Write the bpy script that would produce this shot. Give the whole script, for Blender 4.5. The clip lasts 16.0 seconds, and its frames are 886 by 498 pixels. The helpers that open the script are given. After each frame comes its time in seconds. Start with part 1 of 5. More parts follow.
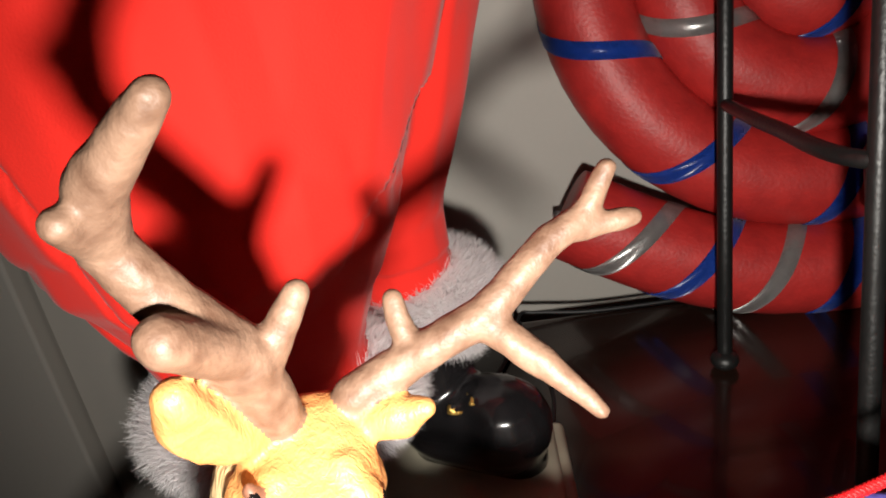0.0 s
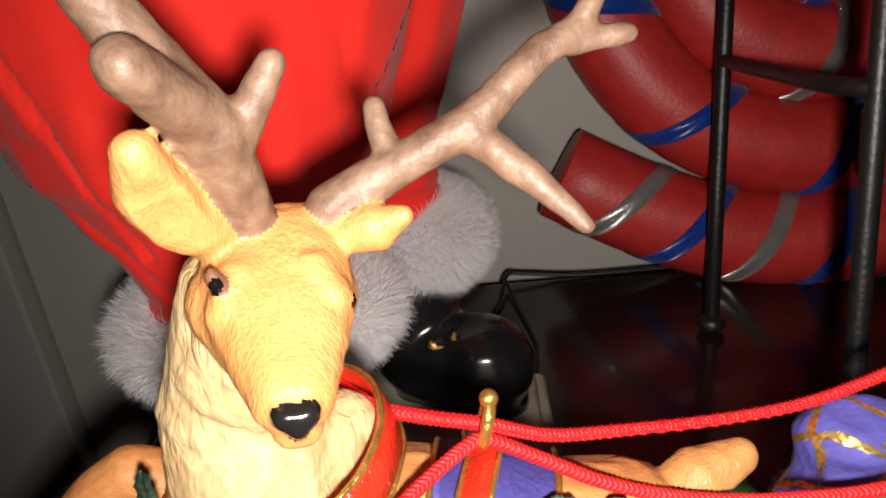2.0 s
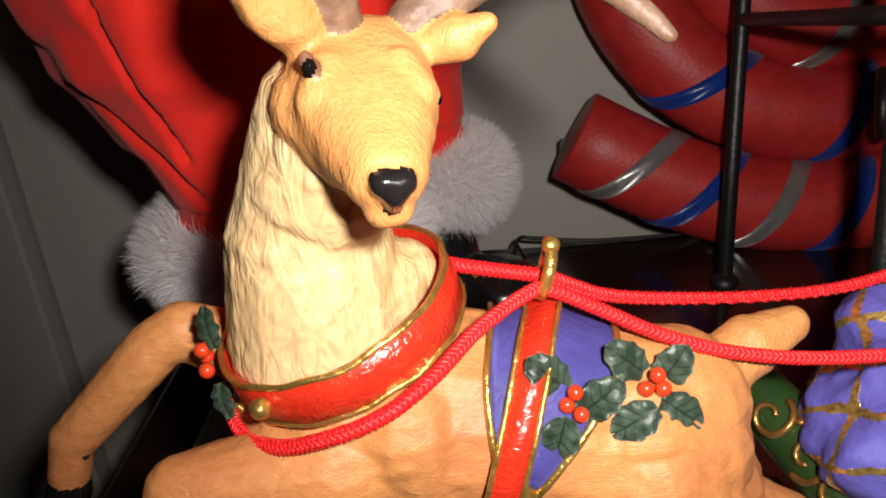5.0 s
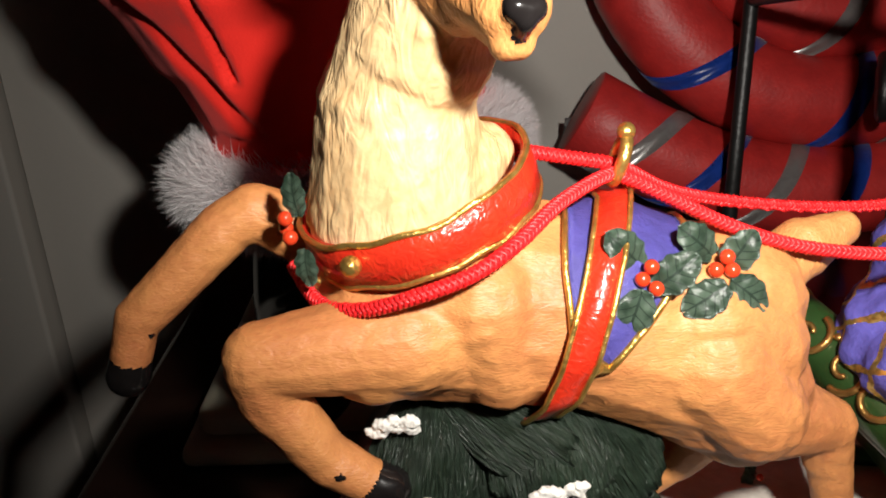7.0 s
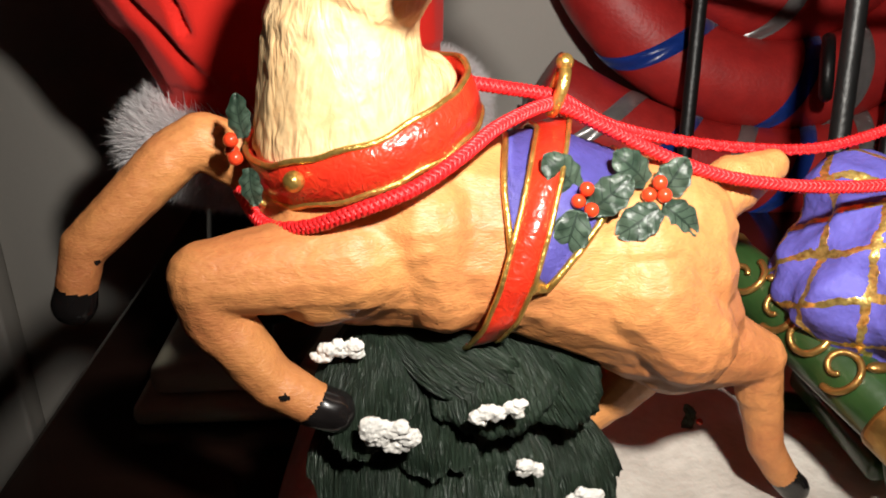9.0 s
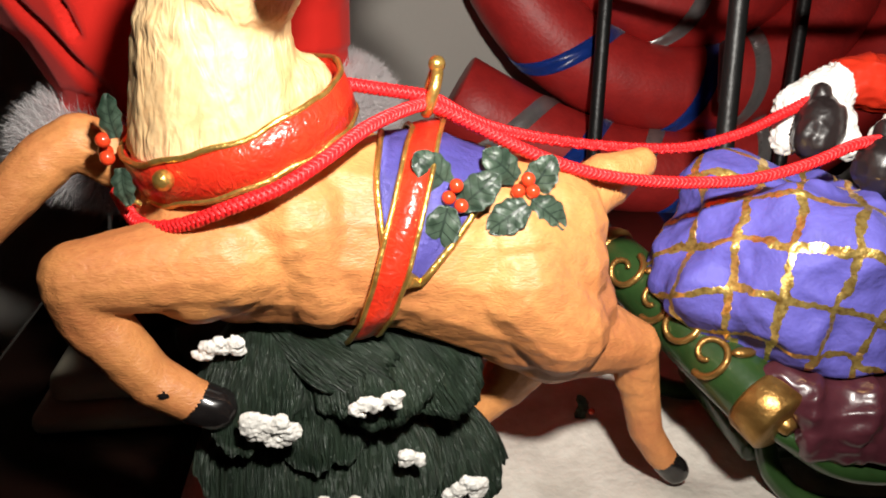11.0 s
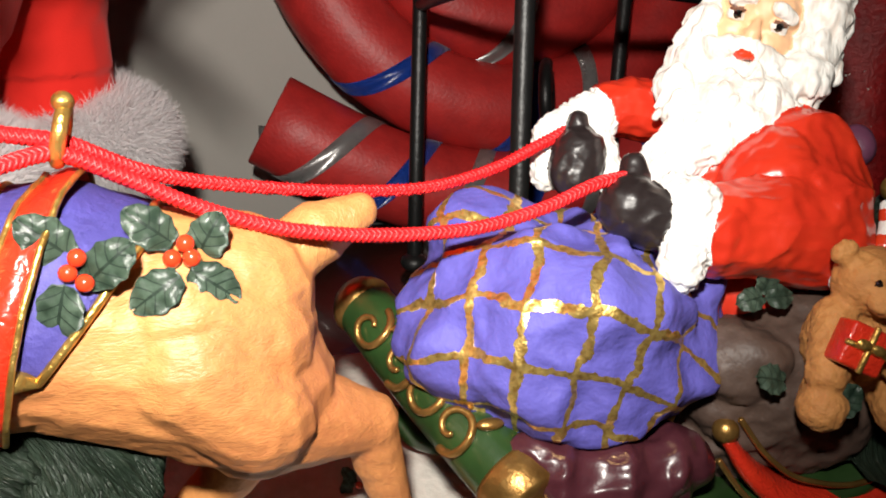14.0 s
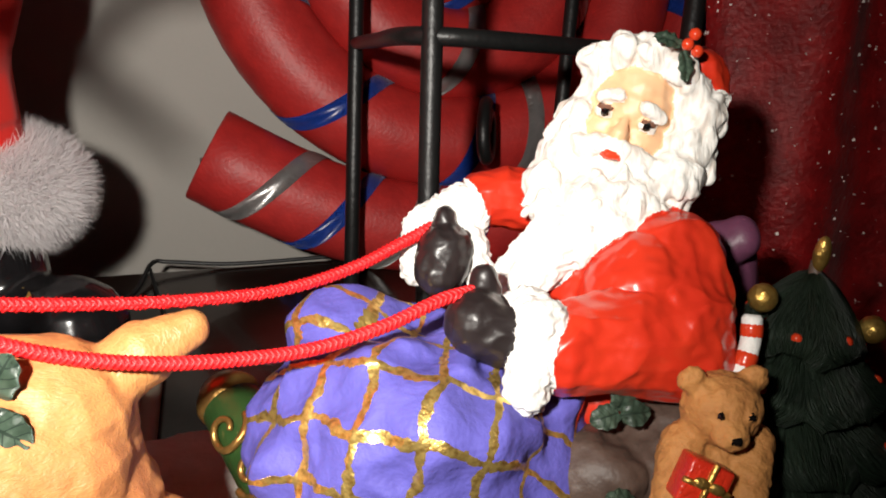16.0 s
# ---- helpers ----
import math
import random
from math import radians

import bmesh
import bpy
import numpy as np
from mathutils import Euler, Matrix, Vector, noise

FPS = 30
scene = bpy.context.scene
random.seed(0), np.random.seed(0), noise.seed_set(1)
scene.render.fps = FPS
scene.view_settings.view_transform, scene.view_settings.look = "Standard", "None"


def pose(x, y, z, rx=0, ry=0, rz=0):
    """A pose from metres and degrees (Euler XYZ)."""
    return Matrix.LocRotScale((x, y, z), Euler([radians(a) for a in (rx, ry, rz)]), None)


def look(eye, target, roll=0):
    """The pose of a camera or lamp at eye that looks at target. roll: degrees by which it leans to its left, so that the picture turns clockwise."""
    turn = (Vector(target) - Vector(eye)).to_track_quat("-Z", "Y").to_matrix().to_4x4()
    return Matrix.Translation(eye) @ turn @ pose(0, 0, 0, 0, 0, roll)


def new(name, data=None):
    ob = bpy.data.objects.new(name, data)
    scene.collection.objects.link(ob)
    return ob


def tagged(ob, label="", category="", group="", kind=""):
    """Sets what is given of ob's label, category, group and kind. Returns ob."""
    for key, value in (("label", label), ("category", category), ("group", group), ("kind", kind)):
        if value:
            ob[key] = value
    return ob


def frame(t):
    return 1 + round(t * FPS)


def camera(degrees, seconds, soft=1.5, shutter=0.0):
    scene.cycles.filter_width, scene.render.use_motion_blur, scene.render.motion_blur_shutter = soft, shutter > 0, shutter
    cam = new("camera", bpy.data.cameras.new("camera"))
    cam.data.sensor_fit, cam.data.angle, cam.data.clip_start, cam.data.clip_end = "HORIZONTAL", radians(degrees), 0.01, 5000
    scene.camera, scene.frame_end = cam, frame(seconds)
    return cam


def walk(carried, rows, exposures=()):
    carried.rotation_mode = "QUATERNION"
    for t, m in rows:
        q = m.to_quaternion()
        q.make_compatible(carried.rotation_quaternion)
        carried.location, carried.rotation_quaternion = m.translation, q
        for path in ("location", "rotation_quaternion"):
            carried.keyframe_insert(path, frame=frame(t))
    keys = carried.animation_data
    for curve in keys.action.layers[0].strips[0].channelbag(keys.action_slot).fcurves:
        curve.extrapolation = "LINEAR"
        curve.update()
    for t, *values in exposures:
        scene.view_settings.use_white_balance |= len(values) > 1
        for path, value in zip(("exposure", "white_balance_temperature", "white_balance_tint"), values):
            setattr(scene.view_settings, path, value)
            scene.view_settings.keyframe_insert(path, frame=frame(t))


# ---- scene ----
# camera and its walk
cam = camera(59.6, 16.0, soft=1.9)
METRES, EYE, TILT, LEAN, TURN = 0.33, 0.365, -26.2, 8.4, 0.0
ROWS = [
    (0.0, 0.0, 0.0, 0.0, 0.0, -0.0, -0.0),
    (0.5, -0.0008, -0.0166, -0.0242, 0.0, 0.02, -0.42),
    (1.0, -0.0025, -0.0203, -0.0515, -0.15, 0.07, -0.87),
    (1.5, 0.0027, -0.003, -0.0941, -0.42, 0.45, -2.05),
    (2.0, 0.0095, 0.0242, -0.1312, -0.68, 0.48, -2.82),
    (2.5, 0.0068, 0.0383, -0.1609, -0.75, 0.52, -3.07),
    (3.0, 0.0036, 0.0436, -0.1875, -0.6, 0.46, -3.24),
    (5.5, -0.0654, 0.0251, -0.301, -2.12, 2.01, -4.41),
    (6.0, -0.0915, 0.0292, -0.3394, -2.81, 2.39, -4.86),
    (6.5, -0.1116, 0.0242, -0.3654, -3.4, 2.57, -5.35),
    (7.0, -0.1214, 0.0164, -0.3871, -3.84, 2.82, -5.89),
    (7.5, -0.1239, 0.0104, -0.4149, -4.13, 2.96, -6.2),
    (8.0, -0.1092, 0.0111, -0.4349, -4.81, 3.05, -6.44),
    (8.5, -0.1028, 0.0086, -0.4473, -5.56, 3.05, -6.29),
    (11.0, -0.0453, -0.0265, -0.4553, -10.87, 4.09, -4.91),
    (11.5, -0.0304, -0.0316, -0.4503, -12.08, 4.31, -4.35),
    (12.0, -0.0094, -0.0365, -0.4359, -13.8, 4.95, -3.88),
    (12.5, 0.0255, -0.0228, -0.4238, -15.06, 5.24, -3.46),
    (13.0, 0.0677, 0.001, -0.4249, -16.2, 5.27, -2.93),
    (13.5, 0.1134, 0.0294, -0.4133, -17.34, 5.45, -2.37),
    (14.0, 0.1512, 0.049, -0.389, -18.28, 5.46, -2.01),
    (14.5, 0.1819, 0.0557, -0.3573, -18.86, 5.59, -1.89),
    (15.0, 0.211, 0.0527, -0.3302, -18.98, 5.8, -1.93),
    (15.5, 0.2395, 0.04, -0.3055, -18.87, 5.55, -2.08),
    (16.0, 0.2805, 0.0244, -0.2767, -18.57, 5.06, -2.43),
]
EXPOSURES = [(0.0, 0.28), (1.0, 0.04), (2.0, -0.34), (3.0, -0.62), (5.5, -0.52), (7.0, -0.24), (8.5, -0.02), (11.0, -0.04), (12.5, 0.02), (14.5, 0.08), (16.0, 0.12)]
walk(cam, [(t, pose(0, 0, EYE, TILT, LEAN, TURN) @ pose(METRES * x, METRES * y, METRES * z, 90 + pitch, roll, yaw)) for t, x, y, z, yaw, pitch, roll in ROWS], EXPOSURES)

# light: the small torch that the film was lit by, and a faint dark room
world = bpy.data.worlds.new("world")
scene.world = world
world.use_nodes = True
world.node_tree.nodes["Background"].inputs[0].default_value = (0.75, 0.8, 1.0, 1)
world.node_tree.nodes["Background"].inputs[1].default_value = 0.012
torch = new("torch", bpy.data.lights.new("torch", "SPOT"))
torch.data.energy, torch.data.shadow_soft_size, torch.data.color = 10.2, 0.009, (1.0, 0.95, 0.87)
torch.data.spot_size, torch.data.spot_blend = radians(108), 1.0
torch.matrix_world = look((0.010, -0.050, 0.318), (0.034, 0.25, 0.200))


# materials
def material(name, base, rough=0.6, metal=0.0, vary=0.15, scale=60.0, bump=0.2, bump_scale=300.0, second=None, spread=0.5, coat=0.0, sheen=0.0, spec=0.5, stretch=(1, 1, 1)):
    """A painted or woven surface: two scales of colour variation and a fine relief."""
    m = bpy.data.materials.new(name)
    m.use_nodes = True
    n, l = m.node_tree.nodes, m.node_tree.links
    b = n["Principled BSDF"]
    b.inputs["Roughness"].default_value, b.inputs["Metallic"].default_value = rough, metal
    b.inputs["Coat Weight"].default_value, b.inputs["Sheen Weight"].default_value = coat, sheen
    b.inputs["Specular IOR Level"].default_value = spec
    tc, mp = n.new("ShaderNodeTexCoord"), n.new("ShaderNodeMapping")
    mp.inputs["Scale"].default_value = stretch
    l.new(tc.outputs["Object"], mp.inputs[0])
    big, fine = n.new("ShaderNodeTexNoise"), n.new("ShaderNodeTexNoise")
    big.inputs["Scale"].default_value, big.inputs["Detail"].default_value = scale, 6
    fine.inputs["Scale"].default_value, fine.inputs["Detail"].default_value = bump_scale, 4
    for t in (big, fine):
        l.new(mp.outputs[0], t.inputs["Vector"])
    ramp = n.new("ShaderNodeValToRGB")
    dark = second or tuple(c * (1 - 2 * vary) for c in base)
    ramp.color_ramp.elements[0].position, ramp.color_ramp.elements[1].position = 0.5 - spread / 2, 0.5 + spread / 2
    ramp.color_ramp.elements[0].color, ramp.color_ramp.elements[1].color = (*dark, 1), (*base, 1)
    mix = n.new("ShaderNodeMath")
    mix.operation = "MULTIPLY_ADD"
    mix.inputs[1].default_value = 0.25
    add = n.new("ShaderNodeMath")
    add.operation = "MULTIPLY"
    add.inputs[1].default_value = 0.75
    l.new(big.outputs["Fac"], add.inputs[0])
    l.new(fine.outputs["Fac"], mix.inputs[0])
    l.new(add.outputs[0], mix.inputs[2])
    l.new(mix.outputs[0], ramp.inputs["Fac"])
    l.new(ramp.outputs["Color"], b.inputs["Base Color"])
    bp = n.new("ShaderNodeBump")
    bp.inputs["Strength"].default_value, bp.inputs["Distance"].default_value = bump, 0.001
    l.new(fine.outputs["Fac"], bp.inputs["Height"])
    l.new(bp.outputs[0], b.inputs["Normal"])
    return m


def carve(m, scale, distortion, strength, stretch=(1, 1, 1), turn=(0, 0, 0), source="Object", depth=0.001):
    """Adds combed or engraved hair-like grooves to a material's relief, and darkens the grooves a little."""
    n, l = m.node_tree.nodes, m.node_tree.links
    b = n["Principled BSDF"]
    old, paint = b.inputs["Normal"].links[0].from_socket, b.inputs["Base Color"].links[0].from_socket
    tc, mp, comb, bp = n.new("ShaderNodeTexCoord"), n.new("ShaderNodeMapping"), n.new("ShaderNodeTexNoise"), n.new("ShaderNodeBump")
    mp.inputs["Scale"].default_value, mp.inputs["Rotation"].default_value = stretch, turn
    comb.inputs["Scale"].default_value, comb.inputs["Distortion"].default_value, comb.inputs["Detail"].default_value = scale, distortion, 1.5
    bp.inputs["Strength"].default_value, bp.inputs["Distance"].default_value = strength, depth
    l.new(tc.outputs[source], mp.inputs[0])
    l.new(mp.outputs[0], comb.inputs["Vector"])
    l.new(comb.outputs["Fac"], bp.inputs["Height"])
    l.new(old, bp.inputs["Normal"])
    l.new(bp.outputs[0], b.inputs["Normal"])
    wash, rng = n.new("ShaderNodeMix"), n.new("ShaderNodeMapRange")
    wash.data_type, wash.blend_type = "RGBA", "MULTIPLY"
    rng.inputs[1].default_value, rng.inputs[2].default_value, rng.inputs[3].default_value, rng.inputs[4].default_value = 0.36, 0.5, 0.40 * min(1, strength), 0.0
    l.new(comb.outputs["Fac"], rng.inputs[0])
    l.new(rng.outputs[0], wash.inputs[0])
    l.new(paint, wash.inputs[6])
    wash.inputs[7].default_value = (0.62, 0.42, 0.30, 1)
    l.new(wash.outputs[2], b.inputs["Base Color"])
    return m


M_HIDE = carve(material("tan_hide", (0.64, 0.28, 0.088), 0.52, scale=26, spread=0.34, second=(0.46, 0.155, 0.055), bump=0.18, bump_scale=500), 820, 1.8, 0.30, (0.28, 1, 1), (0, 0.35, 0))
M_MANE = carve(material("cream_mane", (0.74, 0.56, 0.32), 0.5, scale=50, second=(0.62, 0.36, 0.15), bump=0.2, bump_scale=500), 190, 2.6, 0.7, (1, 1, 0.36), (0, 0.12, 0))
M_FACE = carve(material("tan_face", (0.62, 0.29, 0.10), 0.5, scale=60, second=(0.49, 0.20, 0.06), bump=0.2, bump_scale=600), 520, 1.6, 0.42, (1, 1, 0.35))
M_ANTLER = material("antler_paint", (0.225, 0.135, 0.09), 0.55, scale=130, second=(0.10, 0.05, 0.03), spread=0.35, bump=0.6, bump_scale=300)
M_HOOF = material("black_gloss", (0.012, 0.010, 0.010), 0.16, vary=0.2, bump=0.05, coat=0.4)
M_EYE = material("eye_black", (0.006, 0.005, 0.005), 0.06, bump=0.0)
M_LID = material("brown_lid", (0.20, 0.085, 0.05), 0.5, vary=0.2, bump=0.1)
M_RED = carve(material("red_enamel", (0.64, 0.035, 0.012), 0.28, scale=80, second=(0.50, 0.02, 0.01), bump=0.3, bump_scale=160, coat=0.3), 260, 2.2, 0.5)
M_GOLD = material("gold_paint", (0.86, 0.57, 0.16), 0.32, 0.85, scale=200, second=(0.42, 0.21, 0.04), bump=0.7, bump_scale=420)
M_BRONZE = material("bronze_paint", (0.50, 0.29, 0.085), 0.34, 0.8, scale=120, second=(0.24, 0.115, 0.03), bump=0.4, bump_scale=300)
M_BLUE = material("violet_blue_paint", (0.14, 0.12, 0.52), 0.55, scale=90, second=(0.10, 0.085, 0.36), bump=0.5, bump_scale=420)
M_HOLLY = carve(material("holly_green", (0.13, 0.19, 0.135), 0.38, scale=130, spread=0.3, second=(0.03, 0.058, 0.038), bump=0.3, bump_scale=300), 260, 0.8, 0.3)
hn, hl = M_HOLLY.node_tree.nodes, M_HOLLY.node_tree.links
h_uv, h_sep, h_abs = hn.new("ShaderNodeUVMap"), hn.new("ShaderNodeSeparateXYZ"), hn.new("ShaderNodeMath")
h_abs.operation = "ABSOLUTE"
hl.new(h_uv.outputs[0], h_sep.inputs[0])
hl.new(h_sep.outputs["X"], h_abs.inputs[0])
h_rib, h_lean, h_five, h_fr, h_off, h_dist, h_side, h_max = (hn.new("ShaderNodeMath") for k in range(8))
for node, op, v in ((h_rib, "LESS_THAN", 0.07), (h_five, "MULTIPLY", 5.0), (h_fr, "FRACT", 0.0), (h_off, "SUBTRACT", 0.5), (h_dist, "ABSOLUTE", 0.0), (h_side, "LESS_THAN", 0.07), (h_max, "MAXIMUM", 0.0)):
    node.operation, node.inputs[1].default_value = op, v
h_lean.operation, h_lean.inputs[1].default_value = "MULTIPLY_ADD", -0.22
for a, b, k in ((h_abs, h_rib, 0), (h_abs, h_lean, 0), (h_lean, h_five, 0), (h_five, h_fr, 0), (h_fr, h_off, 0), (h_off, h_dist, 0), (h_dist, h_side, 0), (h_rib, h_max, 0), (h_side, h_max, 1)):
    hl.new(a.outputs[0], b.inputs[k])
hl.new(h_sep.outputs["Y"], h_lean.inputs[2])
h_mix, h_soft = hn.new("ShaderNodeMix"), hn.new("ShaderNodeMath")
h_mix.data_type, h_soft.operation, h_soft.inputs[1].default_value = "RGBA", "MULTIPLY", 0.75
hb = hn["Principled BSDF"]
hl.new(h_max.outputs[0], h_soft.inputs[0])
hl.new(h_soft.outputs[0], h_mix.inputs[0])
hl.new(hb.inputs["Base Color"].links[0].from_socket, h_mix.inputs[6])
h_mix.inputs[7].default_value = (0.012, 0.026, 0.018, 1)
hl.new(h_mix.outputs[2], hb.inputs["Base Color"])
M_BERRY = material("berry_red", (0.68, 0.05, 0.015), 0.2, vary=0.1, bump=0.03, coat=0.4)
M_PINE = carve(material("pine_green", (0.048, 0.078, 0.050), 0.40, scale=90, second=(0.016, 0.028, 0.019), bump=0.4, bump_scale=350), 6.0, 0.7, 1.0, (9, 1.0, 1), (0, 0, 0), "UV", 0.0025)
M_SNOW = material("snow_paint", (0.82, 0.80, 0.76), 0.75, scale=160, second=(0.66, 0.63, 0.58), bump=0.9, bump_scale=420)
M_GROUND = material("snow_ground", (0.66, 0.62, 0.56), 0.8, scale=45, second=(0.40, 0.36, 0.31), bump=0.8, bump_scale=240)
M_GREEN = material("sleigh_green", (0.026, 0.062, 0.016), 0.3, scale=70, second=(0.012, 0.030, 0.008), bump=0.15, bump_scale=260, coat=0.3)
M_MAROON = material("maroon_paint", (0.085, 0.022, 0.03), 0.3, scale=90, second=(0.05, 0.012, 0.018), bump=0.2, coat=0.3)
M_BROWN = material("brown_sack", (0.115, 0.072, 0.055), 0.55, scale=70, second=(0.05, 0.03, 0.023), bump=0.5, bump_scale=260)
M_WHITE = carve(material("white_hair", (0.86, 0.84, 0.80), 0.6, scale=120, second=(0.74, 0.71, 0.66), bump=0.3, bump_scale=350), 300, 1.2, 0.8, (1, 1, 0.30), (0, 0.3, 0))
M_TRIM = material("white_trim", (0.86, 0.85, 0.82), 0.7, scale=160, second=(0.72, 0.70, 0.66), bump=1.0, bump_scale=330)
M_COAT = material("red_coat", (0.66, 0.04, 0.014), 0.32, scale=60, second=(0.50, 0.022, 0.01), bump=0.2, bump_scale=140, coat=0.35)
M_SKIN = material("painted_skin", (0.82, 0.53, 0.29), 0.45, scale=60, second=(0.74, 0.39, 0.22), bump=0.1)
M_MITT = material("dark_mitten", (0.020, 0.014, 0.014), 0.38, vary=0.2, bump=0.25, bump_scale=260, coat=0.2)
M_BEAR = material("teddy_brown", (0.52, 0.235, 0.066), 0.75, scale=120, second=(0.36, 0.14, 0.036), bump=0.8, bump_scale=480)
M_CORD = material("red_cord", (0.80, 0.014, 0.018), 0.5, scale=300, second=(0.58, 0.008, 0.010), bump=0.3, bump_scale=800)
M_PURPLE = material("purple_sack", (0.16, 0.05, 0.10), 0.45, scale=90, bump=0.3)
M_FOAM = material("red_foam", (0.58, 0.03, 0.026), 0.48, scale=60, second=(0.36, 0.018, 0.018), bump=0.38, bump_scale=330, spec=0.6)
M_BLUERIB = material("blue_satin", (0.02, 0.085, 0.55), 0.24, vary=0.15, scale=80, bump=0.08, bump_scale=500, sheen=0.3)
M_SILVER = material("silver_satin", (0.66, 0.64, 0.63), 0.28, 0.55, vary=0.12, scale=80, bump=0.08, bump_scale=500)
M_IRON = material("black_iron", (0.012, 0.012, 0.012), 0.42, vary=0.2, scale=120, bump=0.35, bump_scale=300)
M_VELVET = material("red_velvet", (0.80, 0.015, 0.005), 0.85, scale=12, second=(0.68, 0.010, 0.004), bump=0.2, bump_scale=900, sheen=0.08)
M_FUR = material("white_fur", (0.92, 0.89, 0.89), 0.9, scale=60, second=(0.80, 0.76, 0.77), bump=0.3, bump_scale=500)
fn, fl = M_FUR.node_tree.nodes, M_FUR.node_tree.links
soft, blend = fn.new("ShaderNodeBsdfTranslucent"), fn.new("ShaderNodeMixShader")
soft.inputs[0].default_value = (0.93, 0.90, 0.90, 1)
blend.inputs[0].default_value = 0.45
fl.new(fn["Principled BSDF"].outputs[0], blend.inputs[1])
fl.new(soft.outputs[0], blend.inputs[2])
fl.new(blend.outputs[0], fn["Material Output"].inputs[0])
M_BOOT = material("black_boot", (0.012, 0.011, 0.012), 0.2, vary=0.2, bump=0.08, bump_scale=160, coat=0.3)
M_CREAM = material("cream_plastic", (0.58, 0.53, 0.40), 0.5, vary=0.1, scale=30, bump=0.12)
M_TABLE = material("dark_mahogany", (0.022, 0.010, 0.007), 0.22, scale=14, second=(0.009, 0.004, 0.003), bump=0.06, bump_scale=120, coat=0.3, stretch=(0.3, 3, 3))
M_WALL = material("wall_paint", (0.54, 0.505, 0.46), 0.75, vary=0.04, scale=5, bump=0.12, bump_scale=220)
M_SEQUIN = material("sequin_fabric", (0.60, 0.014, 0.016), 0.5, scale=55, second=(0.17, 0.004, 0.006), bump=1.0, bump_scale=260, sheen=0.1)
# not metallic: the flecks' glint is put into a near-white base colour
M_FLAKE = material("glitter_flake", (1.0, 0.85, 0.80), 0.25, 0.0, vary=0.1, bump=0.0, spec=1.0)
M_CABLE = material("black_cable", (0.012, 0.012, 0.013), 0.45, bump=0.05)


# building helpers
def link(name, bm, mats, parent=None, label="", smooth=True):
    me = bpy.data.meshes.new(name)
    bm.to_mesh(me)
    bm.free()
    for m in mats if isinstance(mats, (list, tuple)) else [mats]:
        me.materials.append(m)
    if smooth:
        me.polygons.foreach_set("use_smooth", [True] * len(me.polygons))
    ob = new(name, me)
    ob.parent = parent
    if label:
        ob["label"] = label
    return ob


def part(name, bm, mats, parent, label="", smooth=True):
    return link(name, bm, mats, parent, label, smooth)


def thing(name, label, category, group="", at=(0, 0, 0)):
    ob = new(name)
    ob.empty_display_size = 0.01
    return tagged(ob, label, category, group)


def spline(pts, n=8):
    """Points on a smooth curve through pts (tuples of any length)."""
    p = [np.array(q, float) for q in pts]
    p = [2 * p[0] - p[1]] + p + [2 * p[-1] - p[-2]]
    out = []
    for i in range(1, len(p) - 2):
        for k in range(n):
            t = k / n
            out.append(0.5 * (2 * p[i] + (p[i + 1] - p[i - 1]) * t + (2 * p[i - 1] - 5 * p[i] + 4 * p[i + 1] - p[i + 2]) * t * t + (3 * p[i] - p[i - 1] - 3 * p[i + 1] + p[i + 2]) * t ** 3))
    return out + [p[-2]]


def frames(path, up=(0, 0, 1)):
    """Tangent, side and normal along a path, carried without twist."""
    path = [Vector(q[:3]) for q in path]
    res, nrm = [], None
    for i, q in enumerate(path):
        t = (path[min(i + 1, len(path) - 1)] - path[max(i - 1, 0)]).normalized()
        if nrm is None:
            nrm = Vector(up)
            if abs(nrm.dot(t)) > 0.95:
                nrm = Vector((1, 0, 0))
        nrm = (nrm - t * nrm.dot(t)).normalized()
        res.append((q, t, t.cross(nrm), nrm.copy()))
    return res


def tube(path, radius, seg=12, bm=None, mat=0, cap=True, flat=1.0, blunt=(0.75, 0.35)):
    """A round bar along a path; radius is a number or a list."""
    bm = bm or bmesh.new()
    fr = frames(path)
    rad = radius if hasattr(radius, "__len__") else [radius] * len(fr)
    rings = []
    for (q, t, s, u), r in zip(fr, rad):
        rings.append([bm.verts.new(q + s * (r * math.cos(a)) + u * (r * flat * math.sin(a))) for a in (2 * math.pi * k / seg for k in range(seg))])
    for a, b in zip(rings, rings[1:]):
        for k in range(seg):
            bm.faces.new((a[k], a[(k + 1) % seg], b[(k + 1) % seg], b[k])).material_index = mat
    if cap:
        for ring, sgn in ((rings[0], -1), (rings[-1], 1)):
            q, t = (fr[0] if sgn < 0 else fr[-1])[:2]
            r = rad[0] if sgn < 0 else rad[-1]
            mid = [bm.verts.new(q + (v.co - q) * blunt[0] + t * (sgn * r * blunt[1])) for v in ring]
            for k in range(seg):
                f = (ring[k], ring[(k + 1) % seg], mid[(k + 1) % seg], mid[k])
                bm.faces.new(f if sgn > 0 else f[::-1]).material_index = mat
            bm.faces.new(mid if sgn > 0 else mid[::-1]).material_index = mat
    return bm


